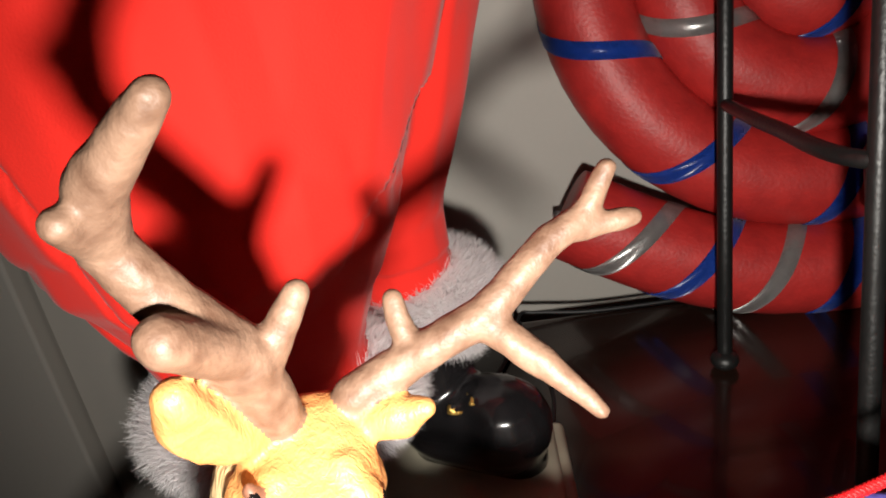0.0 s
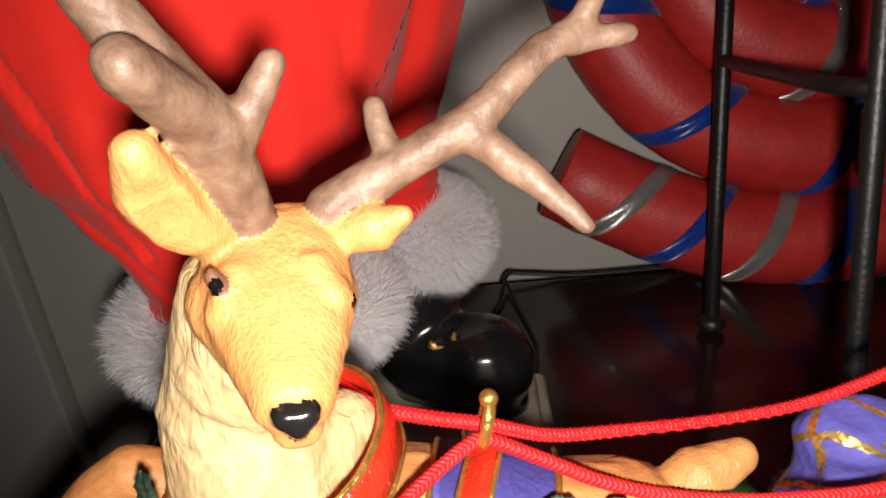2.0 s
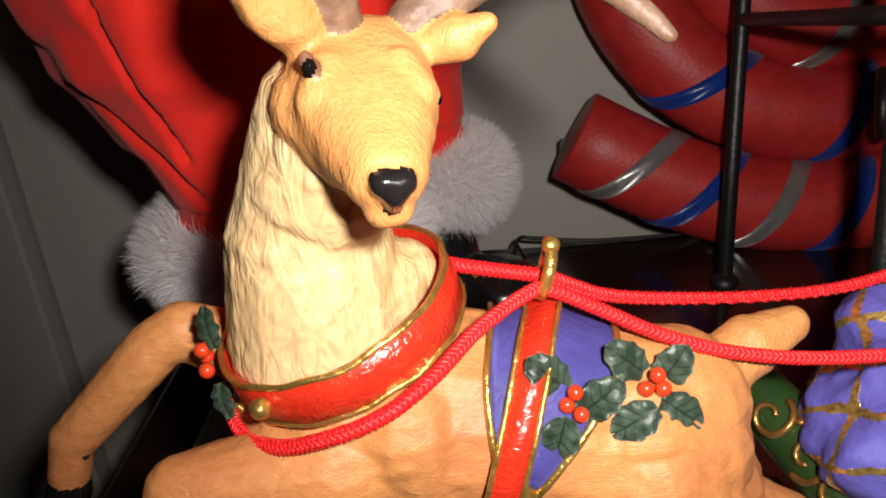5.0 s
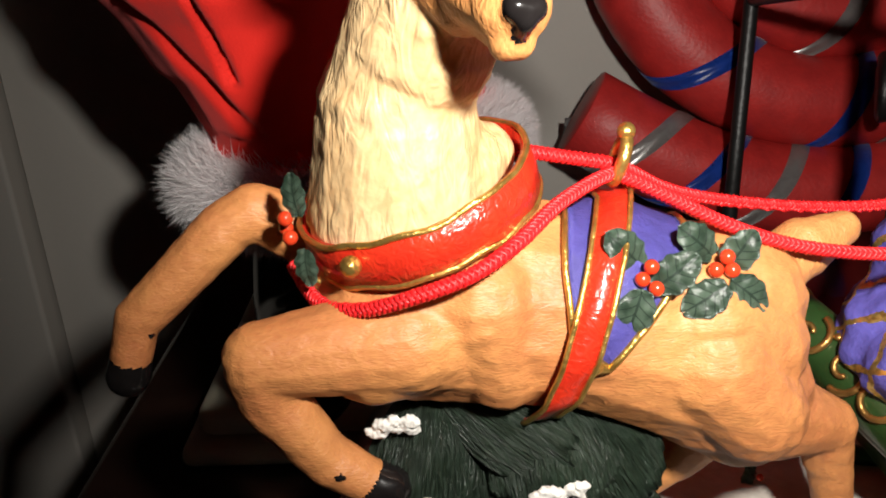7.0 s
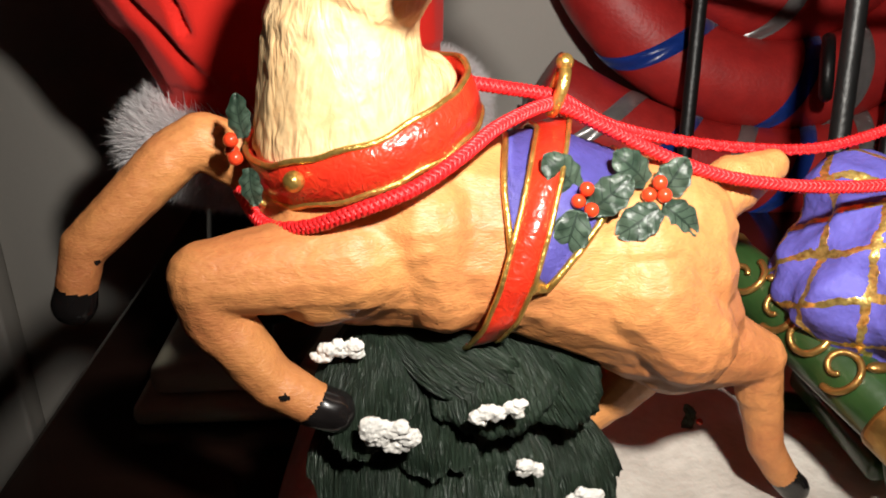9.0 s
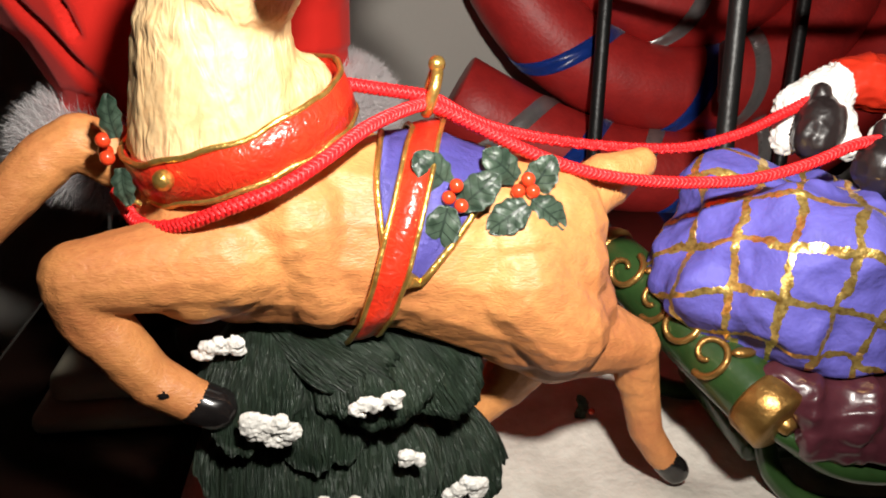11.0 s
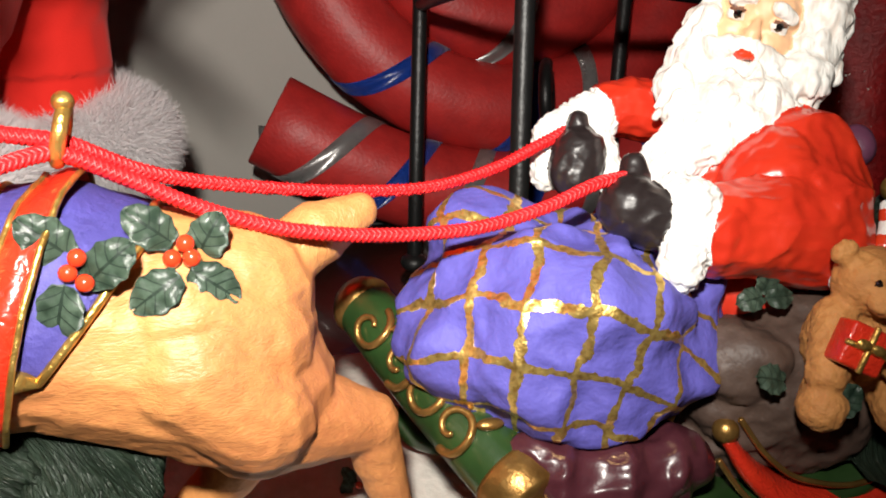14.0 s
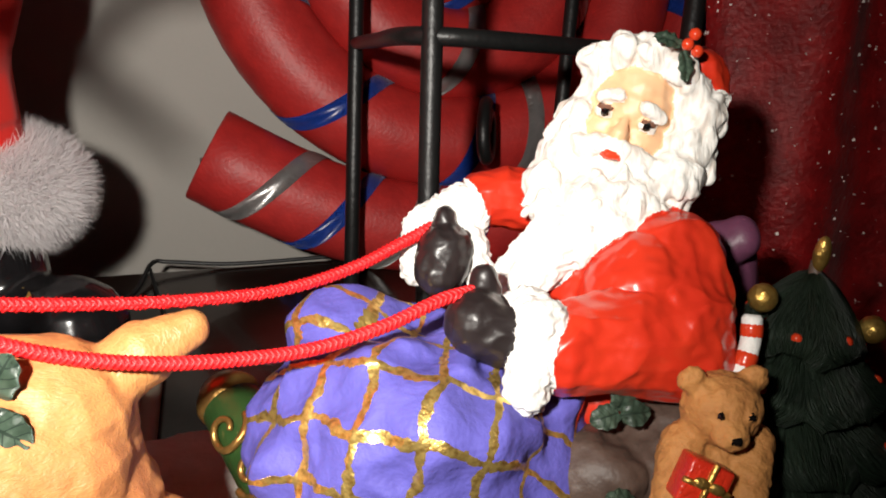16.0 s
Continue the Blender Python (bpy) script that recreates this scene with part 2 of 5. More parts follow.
def ball(c, r, bm=None, seg=16, mat=0, scale=(1, 1, 1), turn=None):
    bm = bm or bmesh.new()
    c, rr = Vector(c), [r * s for s in scale]
    nv = max(6, seg // 2)
    rows = []
    for i in range(1, nv):
        th = math.pi * i / nv
        rows.append([bm.verts.new(c + Vector((rr[0] * math.sin(th) * math.cos(a), rr[1] * math.sin(th) * math.sin(a), rr[2] * math.cos(th)))) for a in (2 * math.pi * k / seg for k in range(seg))])
    top, low = bm.verts.new(c + Vector((0, 0, rr[2]))), bm.verts.new(c - Vector((0, 0, rr[2])))
    for k in range(seg):
        n = (k + 1) % seg
        bm.faces.new((top, rows[0][k], rows[0][n])).material_index = mat
        bm.faces.new((low, rows[-1][n], rows[-1][k])).material_index = mat
        for p, q in zip(rows, rows[1:]):
            bm.faces.new((p[k], q[k], q[n], p[n])).material_index = mat
    return bm


def box(x0, x1, y0, y1, z0, z1, bevel=0.0, bm=None, seg=3):
    bm = bm or bmesh.new()
    made = bmesh.ops.create_cube(bm, size=1, matrix=Matrix.Translation(((x0 + x1) / 2, (y0 + y1) / 2, (z0 + z1) / 2)) @ Matrix.Diagonal((x1 - x0, y1 - y0, z1 - z0, 1)))
    if bevel:
        bmesh.ops.bevel(bm, geom=list({e for v in made["verts"] for e in v.link_edges}), offset=bevel, segments=seg, affect="EDGES", profile=0.5)
    return bm


def blob(name, prims, mats, voxel=0.0012, smooth=6, rough=0.0, rough_scale=200.0):
    """One sculpted casting: swelling bars and balls melted into a single skin.
    A prim is (material, a, b, radius_a, radius_b) or (material, centre, radii)."""
    bm = bmesh.new()
    for p in prims:
        if len(p) == 5:
            a, b = np.array(p[1], float), np.array(p[2], float)
            steps = [a + (b - a) * k / 4 for k in range(5)]
            tube([tuple(s) for s in steps], [p[3] + (p[4] - p[3]) * k / 4 for k in range(5)], 14, bm, 0)
            ball(p[1], p[3], bm, 14)
            ball(p[2], p[4], bm, 14)
        else:
            ball(p[1], 1, bm, 20, 0, p[2])
    me = bpy.data.meshes.new("raw")
    bm.to_mesh(me)
    bm.free()
    raw = new("raw", me)
    mod = raw.modifiers.new("melt", "REMESH")
    mod.mode, mod.voxel_size = "VOXEL", voxel
    sm = raw.modifiers.new("soften", "SMOOTH")
    sm.factor, sm.iterations = 0.5, smooth
    done = bpy.data.meshes.new_from_object(raw.evaluated_get(bpy.context.evaluated_depsgraph_get()))
    bpy.data.objects.remove(raw)
    done.name = name
    n = len(done.vertices)
    co = np.empty(n * 3)
    done.vertices.foreach_get("co", co)
    co = co.reshape(-1, 3)
    if rough:
        nr = np.empty(n * 3)
        done.vertices.foreach_get("normal", nr)
        nr = nr.reshape(-1, 3)
        co = co + nr * np.array([[rough * noise.noise(Vector(c) * rough_scale)] for c in co])
        done.vertices.foreach_set("co", co.ravel())
    cen = np.array([p.center for p in done.polygons])
    best, pick = np.full(len(cen), 1e9), np.zeros(len(cen), int)
    everywhere = cen
    for p in prims:
        reach = max(p[3], p[4]) + 0.004 if len(p) == 5 else np.array(p[2], float) + 0.004
        ends = np.array((p[1], p[2] if len(p) == 5 else p[1]), float)
        near = np.flatnonzero(((everywhere > ends.min(0) - reach) & (everywhere < ends.max(0) + reach)).all(1))
        cen = everywhere[near]
        if len(p) == 5:
            a, b = np.array(p[1], float), np.array(p[2], float)
            t = np.clip(((cen - a) @ (b - a)) / max((b - a) @ (b - a), 1e-12), 0, 1)
            d = np.linalg.norm(cen - a - t[:, None] * (b - a), axis=1) - (p[3] + (p[4] - p[3]) * t)
        else:
            r = np.array(p[2], float)
            d = (np.linalg.norm((cen - np.array(p[1])) / r, axis=1) - 1) * r.min()
        closer = d < best[near]
        best[near[closer]], pick[near[closer]] = d[closer], p[0]
    for m in mats:
        done.materials.append(m)
    done.polygons.foreach_set("material_index", pick.tolist())
    done.polygons.foreach_set("use_smooth", [True] * len(done.polygons))
    return new(name, done)


def crumple(ob, index, amp, scale, ridged=True, stretch=(1, 1, 1)):
    """Presses folds into the part of a casting that carries one material."""
    me = ob.data
    marked = set()
    for f in me.polygons:
        if f.material_index == index:
            marked.update(f.vertices)
    k = np.array(stretch) * scale
    n = len(me.vertices)
    co, nr = np.empty(n * 3), np.empty(n * 3)
    me.vertices.foreach_get("co", co)
    me.vertices.foreach_get("normal", nr)
    co, nr = co.reshape(-1, 3), nr.reshape(-1, 3)
    for i in marked:
        h = noise.noise(Vector(co[i] * k))
        h = (0.35 - abs(h)) * 1.6 if ridged else h
        co[i] += nr[i] * (amp * h)
    me.vertices.foreach_set("co", co.ravel())
    me.update()


def cup(ob, a, b, face, reach, depth):
    """Hollows one side of a casting along a line, as in an ear."""
    way, face = b - a, face.normalized()
    for v in ob.data.vertices:
        t = (v.co - a).dot(way) / way.length_squared
        if -0.1 < t < 1.1 and v.normal.dot(face) > 0.2:
            off = v.co - a - way * min(1.0, max(0.0, t))
            flat = off - face * off.dot(face)
            v.co -= face * (depth * max(0.0, 1 - (flat.length / reach) ** 2) * max(0.0, math.sin(math.pi * (t + 0.1) / 1.2)) * (off.length < 0.011))
    ob.data.update()


# the setting
TABLE_LEFT, TABLE_BACK = -0.237, 0.585
tagged(link("table_top", box(TABLE_LEFT, 0.95, -0.25, TABLE_BACK, -0.03, 0.0, 0.004), M_TABLE, smooth=False), "dark glossy mahogany table top", "table", kind="structure")
tagged(link("table_side", box(TABLE_LEFT + 0.012, 0.93, -0.23, TABLE_BACK - 0.015, -0.7, -0.034), M_TABLE, smooth=False), "dark stained wooden cabinet side below the table top", "table", kind="structure")
tagged(link("wall_north", box(-0.462, 1.8, 0.68, 0.78, -0.75, 1.6), M_WALL, smooth=False), "plain beige painted wall", "wall", kind="structure")
tagged(link("wall_corner", box(-1.3, -0.466, 0.655, 0.78, -0.75, 1.6, 0.004), M_WALL, smooth=False), "beige painted wall corner", "wall", kind="structure")
tagged(link("wall_west", box(-1.3, -1.2, -1.8, 0.65, -0.75, 1.6), M_WALL, smooth=False), "plain beige painted wall", "wall", kind="structure")
tagged(link("wall_east", box(1.8, 1.9, -1.8, 0.78, -0.75, 1.6), M_WALL, smooth=False), "plain beige painted wall", "wall", kind="structure")
tagged(link("wall_south", box(-1.3, 1.9, -1.9, -1.8, -0.75, 1.6), M_WALL, smooth=False), "plain beige painted wall", "wall", kind="structure")
tagged(link("floor", box(-1.3, 1.9, -1.9, 0.78, -0.85, -0.752), M_TABLE, smooth=False), "dark wooden floor", "floor", kind="structure")
tagged(link("ceiling", box(-1.3, 1.9, -1.9, 0.78, 1.602, 1.7), M_WALL, smooth=False), "plain painted ceiling", "ceiling", kind="structure")


# reindeer figurine: one casting
def reindeer():
    H, N, F, A, B, E, W, D = range(8)
    ahead, right = Vector((0.20, -0.84, -0.50)).normalized(), Vector((0.985, 0.10, -0.14))
    right = (right - ahead * right.dot(ahead)).normalized()
    above = ahead.cross(right)

    def hd(r, f, u):
        return tuple(Vector((-0.0466, 0.1286, 0.2452)) + (right * r + ahead * f + above * u) * 0.001)

    P = [
        (H, (-0.064, 0.152, 0.153), (-0.018, 0.153, 0.146), 0.032, 0.030), (H, (-0.018, 0.153, 0.146), (0.022, 0.155, 0.131), 0.029, 0.031),
        (H, (0.026, 0.154, 0.124), (0.033, 0.152, 0.118), 0.028, 0.024), (H, (-0.060, 0.138, 0.150), (-0.075, 0.132, 0.146), 0.020, 0.016), (H, (0.018, 0.138, 0.136), (0.034, 0.138, 0.118), 0.018, 0.016), (H, (-0.046, 0.134, 0.158), (-0.040, 0.136, 0.138), 0.016, 0.014),
        (H, (-0.012, 0.153, 0.150), (0.012, 0.154, 0.146), 0.028, 0.024),
        (N, (-0.068, 0.151, 0.178), (-0.067, 0.148, 0.208), 0.026, 0.0215), (N, (-0.067, 0.148, 0.208), (-0.058, 0.143, 0.240), 0.0205, 0.0165),
        (N, (-0.052, 0.153, 0.190), (-0.0445, 0.156, 0.1925), 0.015, 0.0095),
        (H, (0.002, 0.153, 0.150), (0.030, 0.156, 0.1455), 0.0225, 0.0225), (H, (0.016, 0.146, 0.146), (0.032, 0.147, 0.136), 0.0210, 0.0190),
        # near foreleg
        (H, (-0.066, 0.130, 0.150), (-0.105, 0.125, 0.1475), 0.0155, 0.0105), (H, (-0.105, 0.125, 0.1465), (-0.104, 0.125, 0.136), 0.0105, 0.0092),
        (H, (-0.104, 0.125, 0.136), (-0.090, 0.125, 0.114), 0.0092, 0.0072), (H, (-0.090, 0.125, 0.114), (-0.080, 0.125, 0.107), 0.0075, 0.0068), (B, (-0.079, 0.125, 0.106), (-0.073, 0.125, 0.1035), 0.0068, 0.0066),
        # far foreleg
        (H, (-0.083, 0.166, 0.160), (-0.111, 0.162, 0.1755), 0.0125, 0.0085), (H, (-0.111, 0.162, 0.1755), (-0.121, 0.159, 0.171), 0.0085, 0.0078),
        (H, (-0.121, 0.159, 0.170), (-0.147, 0.152, 0.1460), 0.0084, 0.0072), (H, (-0.147, 0.152, 0.1465), (-0.1505, 0.150, 0.135), 0.0068, 0.0062), (B, (-0.151, 0.150, 0.1335), (-0.1525, 0.150, 0.128), 0.0062, 0.0068),
        # near hind leg
        (H, (0.034, 0.148, 0.112), (0.066, 0.153, 0.1005), 0.019, 0.0095), (H, (0.066, 0.153, 0.1005), (0.069, 0.153, 0.086), 0.0088, 0.0080), (H, (0.069, 0.153, 0.088), (0.0745, 0.152, 0.064), 0.0078, 0.0062),
        (H, (0.0745, 0.152, 0.064), (0.082, 0.152, 0.052), 0.0062, 0.0058), (B, (0.0835, 0.152, 0.050), (0.0885, 0.152, 0.0445), 0.0056, 0.0056),
        # far hind leg
        (H, (0.036, 0.166, 0.100), (0.024, 0.170, 0.076), 0.014, 0.0095), (H, (0.024, 0.170, 0.076), (0.004, 0.170, 0.056), 0.0088, 0.0062), (B, (0.002, 0.170, 0.052), (0.001, 0.169, 0.044), 0.0062, 0.0066),
        # tail
        (F, (0.040, 0.158, 0.151), (0.053, 0.163, 0.158), 0.0095, 0.0092), (F, (0.053, 0.163, 0.158), (0.066, 0.166, 0.1630), 0.0096, 0.0056),
        # head
        (F, hd(-9, -5, -4), hd(-4, 9, -3.5), 0.0110, 0.0085), (F, hd(9, -4, -4), hd(4, 9, -3), 0.0085, 0.0080), (F, hd(0, 6, -4), hd(0, 22, 0.2), 0.0085, 0.0064), (F, hd(-1.2, 27.0, -1.0), hd(1.2, 27.0, -1.0), 0.0040, 0.0040),
        (F, hd(-10, 3, 5.5), hd(-7.5, -3, 7.0), 0.0050, 0.0050), (F, hd(10, 3, 5.5), hd(7.5, -3, 7.0), 0.0050, 0.0050), (N, hd(-7, -11, -12), hd(-5, 0, -10), 0.0120, 0.0080), (N, (-0.0600, 0.1430, 0.2250), (-0.0560, 0.1380, 0.2340), 0.0190, 0.0160),
        (B, hd(-1.9, 28.8, 8.0), hd(2.3, 28.8, 8.0), 0.0026, 0.0026), (B, hd(0.2, 30.2, 6.4), hd(0.2, 29.6, 2.6), 0.0023, 0.0016),
        (D, (-0.0560, 0.1205, 0.2575), (-0.0546, 0.1205, 0.2545), 0.0019, 0.0017), (E, (-0.0553, 0.1192, 0.2561), (0.0016, 0.0014, 0.0018)), (E, hd(14.5, 4.0, 4.5), (0.0014, 0.0016, 0.0016)),
        (B, (-0.0862, 0.1183, 0.1132), (0.0015, 0.0012, 0.0011)), (B, (-0.1425, 0.1478, 0.1430), (0.0012, 0.0012, 0.0010)),
        # ears
        (F, (-0.0575, 0.136, 0.2590), (-0.0628, 0.128, 0.2680), 0.0060, 0.0074), (F, (-0.0628, 0.128, 0.2680), (-0.0640, 0.122, 0.2760), 0.0074, 0.0070), (F, (-0.0640, 0.122, 0.2760), (-0.0628, 0.1172, 0.2845), 0.0070, 0.0044),
        (F, (-0.0340, 0.143, 0.2545), (-0.0260, 0.141, 0.2560), 0.0046, 0.0054), (F, (-0.0260, 0.141, 0.2560), (-0.0195, 0.139, 0.2590), 0.0052, 0.0026),
        # antlers
        (A, (-0.0520, 0.137, 0.264), (-0.0530, 0.130, 0.283), 0.0062, 0.0068), (A, (-0.0530, 0.130, 0.283), (-0.0590, 0.122, 0.300), 0.0075, 0.0062), (A, (-0.0590, 0.122, 0.300), (-0.0660, 0.119, 0.3165), 0.0058, 0.0052),
        (A, (-0.0660, 0.119, 0.3165), (-0.0600, 0.112, 0.3290), 0.0052, 0.0052), (A, (-0.0600, 0.112, 0.3290), (-0.0445, 0.106, 0.3430), 0.0052, 0.0032),
        (A, (-0.0660, 0.118, 0.3175), (-0.0650, 0.107, 0.3255), 0.0044, 0.0032), (A, (-0.0540, 0.126, 0.288), (-0.0575, 0.110, 0.3010), 0.0062, 0.0050),
        (A, (-0.0500, 0.132, 0.280), (-0.0400, 0.134, 0.2945), 0.0046, 0.0030),
        (A, (-0.0360, 0.145, 0.2600), (-0.0225, 0.148, 0.2660), 0.0054, 0.0050), (A, (-0.0225, 0.148, 0.2660), (-0.0035, 0.150, 0.2745), 0.0050, 0.0046), (A, (-0.0035, 0.150, 0.2745), (0.0130, 0.158, 0.2870), 0.0045, 0.0038),
        (A, (0.0130, 0.158, 0.2870), (0.0210, 0.161, 0.2900), 0.0038, 0.0036), (A, (0.0210, 0.161, 0.2900), (0.0275, 0.164, 0.3000), 0.0034, 0.0024), (A, (0.0190, 0.160, 0.2880), (0.0325, 0.162, 0.2880), 0.0034, 0.0024),
        (A, (-0.0045, 0.150, 0.2730), (0.0080, 0.143, 0.2640), 0.0044, 0.0038), (A, (0.0080, 0.143, 0.2640), (0.0190, 0.137, 0.2540), 0.0036, 0.0020),
        (A, (-0.0220, 0.149, 0.2680), (-0.0245, 0.154, 0.2790), 0.0036, 0.0026),
    ]
    for f, half, u, r in spline([(-15, 5.0, -1.0, 10.5), (-6, 5.8, 0.0, 10.8), (1, 5.2, 0.2, 10.6), (9, 3.6, 1.0, 9.6), (16, 2.2, 2.5, 8.4), (22.5, 1.3, 4.0, 7.2)], 4):
        P.append((F, hd(-half, f, u), hd(half, f, u), r * 0.001, r * 0.001))
    ob = blob("reindeer_figurine", P, [M_HIDE, M_MANE, M_FACE, M_ANTLER, M_HOOF, M_EYE, M_SNOW, M_LID], 0.0008, 6, 0.0003, 220)
    cup(ob, Vector((-0.0610, 0.1280, 0.2640)), Vector((-0.0634, 0.1190, 0.2805)), Vector((0.25, -0.85, -0.46)), 0.0050, 0.0032)
    return tagged(ob, "tan painted resin reindeer figurine leaping, antlers raised", "figurine")


deer = reindeer()


# harness worn by the reindeer
def band(path, out, width, thick, mats, parent, name, label=""):
    """A strap: path with, at each point, the outward way and the way across."""
    bm = bmesh.new()
    rows = []
    for q, o, w in path:
        q, o, w = Vector(q), Vector(o).normalized(), Vector(w).normalized()
        rows.append([bm.verts.new(q + o * (thick * e) + w * (width * f)) for e, f in ((0, -0.5), (1, -0.46), (1.25, 0), (1, 0.46), (0, 0.5))])
    for a, b in zip(rows, rows[1:]):
        for k in range(4):
            bm.faces.new((a[k], a[k + 1], b[k + 1], b[k]))
        bm.faces.new((a[4], a[0], b[0], b[4]))
    bmesh.ops.recalc_face_normals(bm, faces=bm.faces)
    return part(name, bm, mats, parent, label)


collar = thing("harness_collar", "red enamel collar with gold edges round the reindeer's neck", "harness")
CC, CU, CV, CN = Vector((-0.0625, 0.152, 0.1820)), Vector((-0.0300, 0, -0.0105)), Vector((0.002, -0.0315, -0.0030)), Vector((-0.33, -0.09, 0.93)).normalized()
ring = []
for k in range(73):
    a = 2 * math.pi * k / 72
    o = CU * math.cos(a) + CV * math.sin(a)
    ring.append((CC + o, o, CN))
band(ring, None, 0.0125, 0.0018, M_RED, collar, "strap")
for s in (-0.5, 0.5):
    part("gold_edge", tube([q + Vector(o).normalized() * 0.0014 + w * (0.0128 * s + 0.0012 * noise.noise(Vector((i * 0.35, s * 9, 0)))) for i, (q, o, w) in enumerate(ring)], 0.0009, 8), M_GOLD, collar, "gold painted edge")
stud = ball((-0.0788, 0.1205, 0.1758), 0.0028)
part("stud", stud, M_GOLD, collar, "round gold stud")
hook = tube([Vector((-0.0915, 0.139, 0.1605)) + Vector((0.0026 * math.cos(a), -0.001 * math.cos(a), 0.0034 * math.sin(a))) for a in (2 * math.pi * k / 20 for k in range(21))], 0.0009, 8)
part("rein_ring", hook, M_GOLD, collar, "small gold ring")

# body section used to lay straps on the flank
def flank(x, ang, lift=0.0):
    """A point on the body's skin; ang is 0 at the back's top, 90 on the near side."""
    t = min(max((x + 0.064) / 0.046, 0), 1) if x < -0.018 else min((x + 0.018) / 0.040, 1)
    c, r = (Vector((x, 0.152 + 0.001 * t, 0.153 - 0.007 * t)), 0.032 - 0.002 * t) if x < -0.018 else (Vector((x, 0.153 + 0.002 * t, 0.146 - 0.015 * t)), 0.0305 + 0.0006 * t)
    a = radians(ang)
    o = Vector((0, -math.sin(a), math.cos(a)))
    hit, place = deer.ray_cast(c + o * 0.06, -o, distance=0.05)[:2]
    if hit:
        r = min(max((place - c).length, r - 0.003), r + 0.006)
    return c + o * (r + lift), o


saddle = thing("saddle_blanket", "violet-blue saddle blanket with gold edges on the reindeer's back", "saddle blanket")
bm = bmesh.new()
grid = []
for i in range(25):
    v = i / 24
    ang = -70 + 163 * v
    side = max(0.0, (abs(ang) - 40) / 75) ** 1.3
    x0, x1 = -0.0215 + 0.0095 * side * (1 if ang > 0 else 0.6), 0.0125 - 0.019 * max(0.0, ang - 25) / 68 - 0.010 * max(0.0, -ang - 30) / 60
    row = []
    for j in range(13):
        p, o = flank(x0 + (x1 - x0) * j / 12 - 0.008 * max(0, ang) / 115, ang, 0.0016 + 0.0004 * noise.noise(Vector((i * 0.6, j * 0.6, 0))))
        row.append(bm.verts.new(p))
    grid.append(row)
for a, b in zip(grid, grid[1:]):
    for k in range(12):
        bm.faces.new((a[k], b[k], b[k + 1], a[k + 1]))
edge_l, edge_r = [r[0].co.copy() for r in grid], [r[12].co.copy() for r in grid]
hem = [r.co.copy() for r in grid[-1]]
bmesh.ops.solidify(bm, geom=list(bm.faces), thickness=0.0012)
saddle_cloth = part("cloth", bm, M_BLUE, saddle)
part("gold_edge", tube(edge_l, 0.0009, 8), M_GOLD, saddle_cloth, "gold painted edge")
part("gold_edge", tube(edge_r, 0.0011, 8), M_GOLD, saddle_cloth, "gold painted edge")
part("gold_edge", tube(hem, [0.0012 + 0.0014 * math.sin(math.pi * k / 12) for k in range(13)], 8), M_GOLD, saddle_cloth, "gold painted edge")

girth = thing("girth_strap", "red enamel girth strap with gold edges and a gold rein ring", "harness")
path = []
for i in range(45):
    ang = -120 + 265 * i / 44
    x = -0.0075 - 0.0215 * max(0, ang) / 140 - 0.006 * max(0, -ang) / 120
    p, o = flank(x, ang, 0.0028)
    path.append((p, o, (0.97, 0, 0.22)))
band(path, None, 0.0090, 0.0012, M_RED, girth, "strap")
for s in (-0.53, 0.53):
    part("gold_edge", tube([p + Vector(o) * 0.0012 + Vector(w).normalized() * (0.0090 * s) for p, o, w in path], 0.0008, 8), M_GOLD, girth, "gold painted edge")
loop = [Vector((-0.0065, 0.1545, 0.1905)) + Vector((0.0016 * math.sin(a), 0.0040 * math.cos(a), 0.0062 * math.sin(a))) for a in (2 * math.pi * k / 28 for k in range(29))]
rein_loop = part("rein_ring", tube(loop, 0.0018, 10), M_GOLD, girth, "gold rein ring")
part("knob", ball((-0.0050, 0.1545, 0.1985), 0.0026), M_GOLD, rein_loop, "gold knob")


# holly
def holly_leaf(at, tip, up, size, width, parent):
    """A thick oval leaf with a few low spines, a sunk midrib and herringbone veins; tip is the way it points, up the way it faces."""
    t, u = Vector(tip).normalized(), Vector(up)
    u = (u - t * u.dot(t)).normalized()
    s = t.cross(u)
    bm = bmesh.new()
    uvl = bm.loops.layers.uv.new("UVMap")
    rows, flat = [], {}
    for i in range(19):
        f = i / 18
        w = width * (math.sin(math.pi * min(f * 0.90 + 0.08, 1)) ** 0.62) * (1 + 0.06 * math.cos(f * 7 * math.pi))
        row = []
        for j in range(9):
            g = j / 4 - 1
            vein = abs(((f - 0.22 * abs(g)) * 5) % 1 - 0.5)
            h = 0.0013 * math.sin(math.pi * f) * (1 - 0.5 * g * g) + 0.0004 * abs(g) * math.cos(f * 19) - 0.0008 * max(0.0, 1 - abs(g) * 3) + 0.0003 * vein
            v = bm.verts.new(Vector(at) + t * (size * (f - 0.5)) + s * (w * g) + u * h)
            flat[v] = (g, f)
            row.append(v)
        rows.append(row)
    for a, b in zip(rows, rows[1:]):
        for k in range(8):
            face = bm.faces.new((a[k], b[k], b[k + 1], a[k + 1]))
            for lp in face.loops:
                lp[uvl].uv = flat[lp.vert]
    bmesh.ops.solidify(bm, geom=list(bm.faces), thickness=0.0012)
    return part("leaf", bm, M_HOLLY, parent)


def berries(places, r, parent):
    for p in places:
        part("berry", ball(p, r, seg=14), M_BERRY, parent)


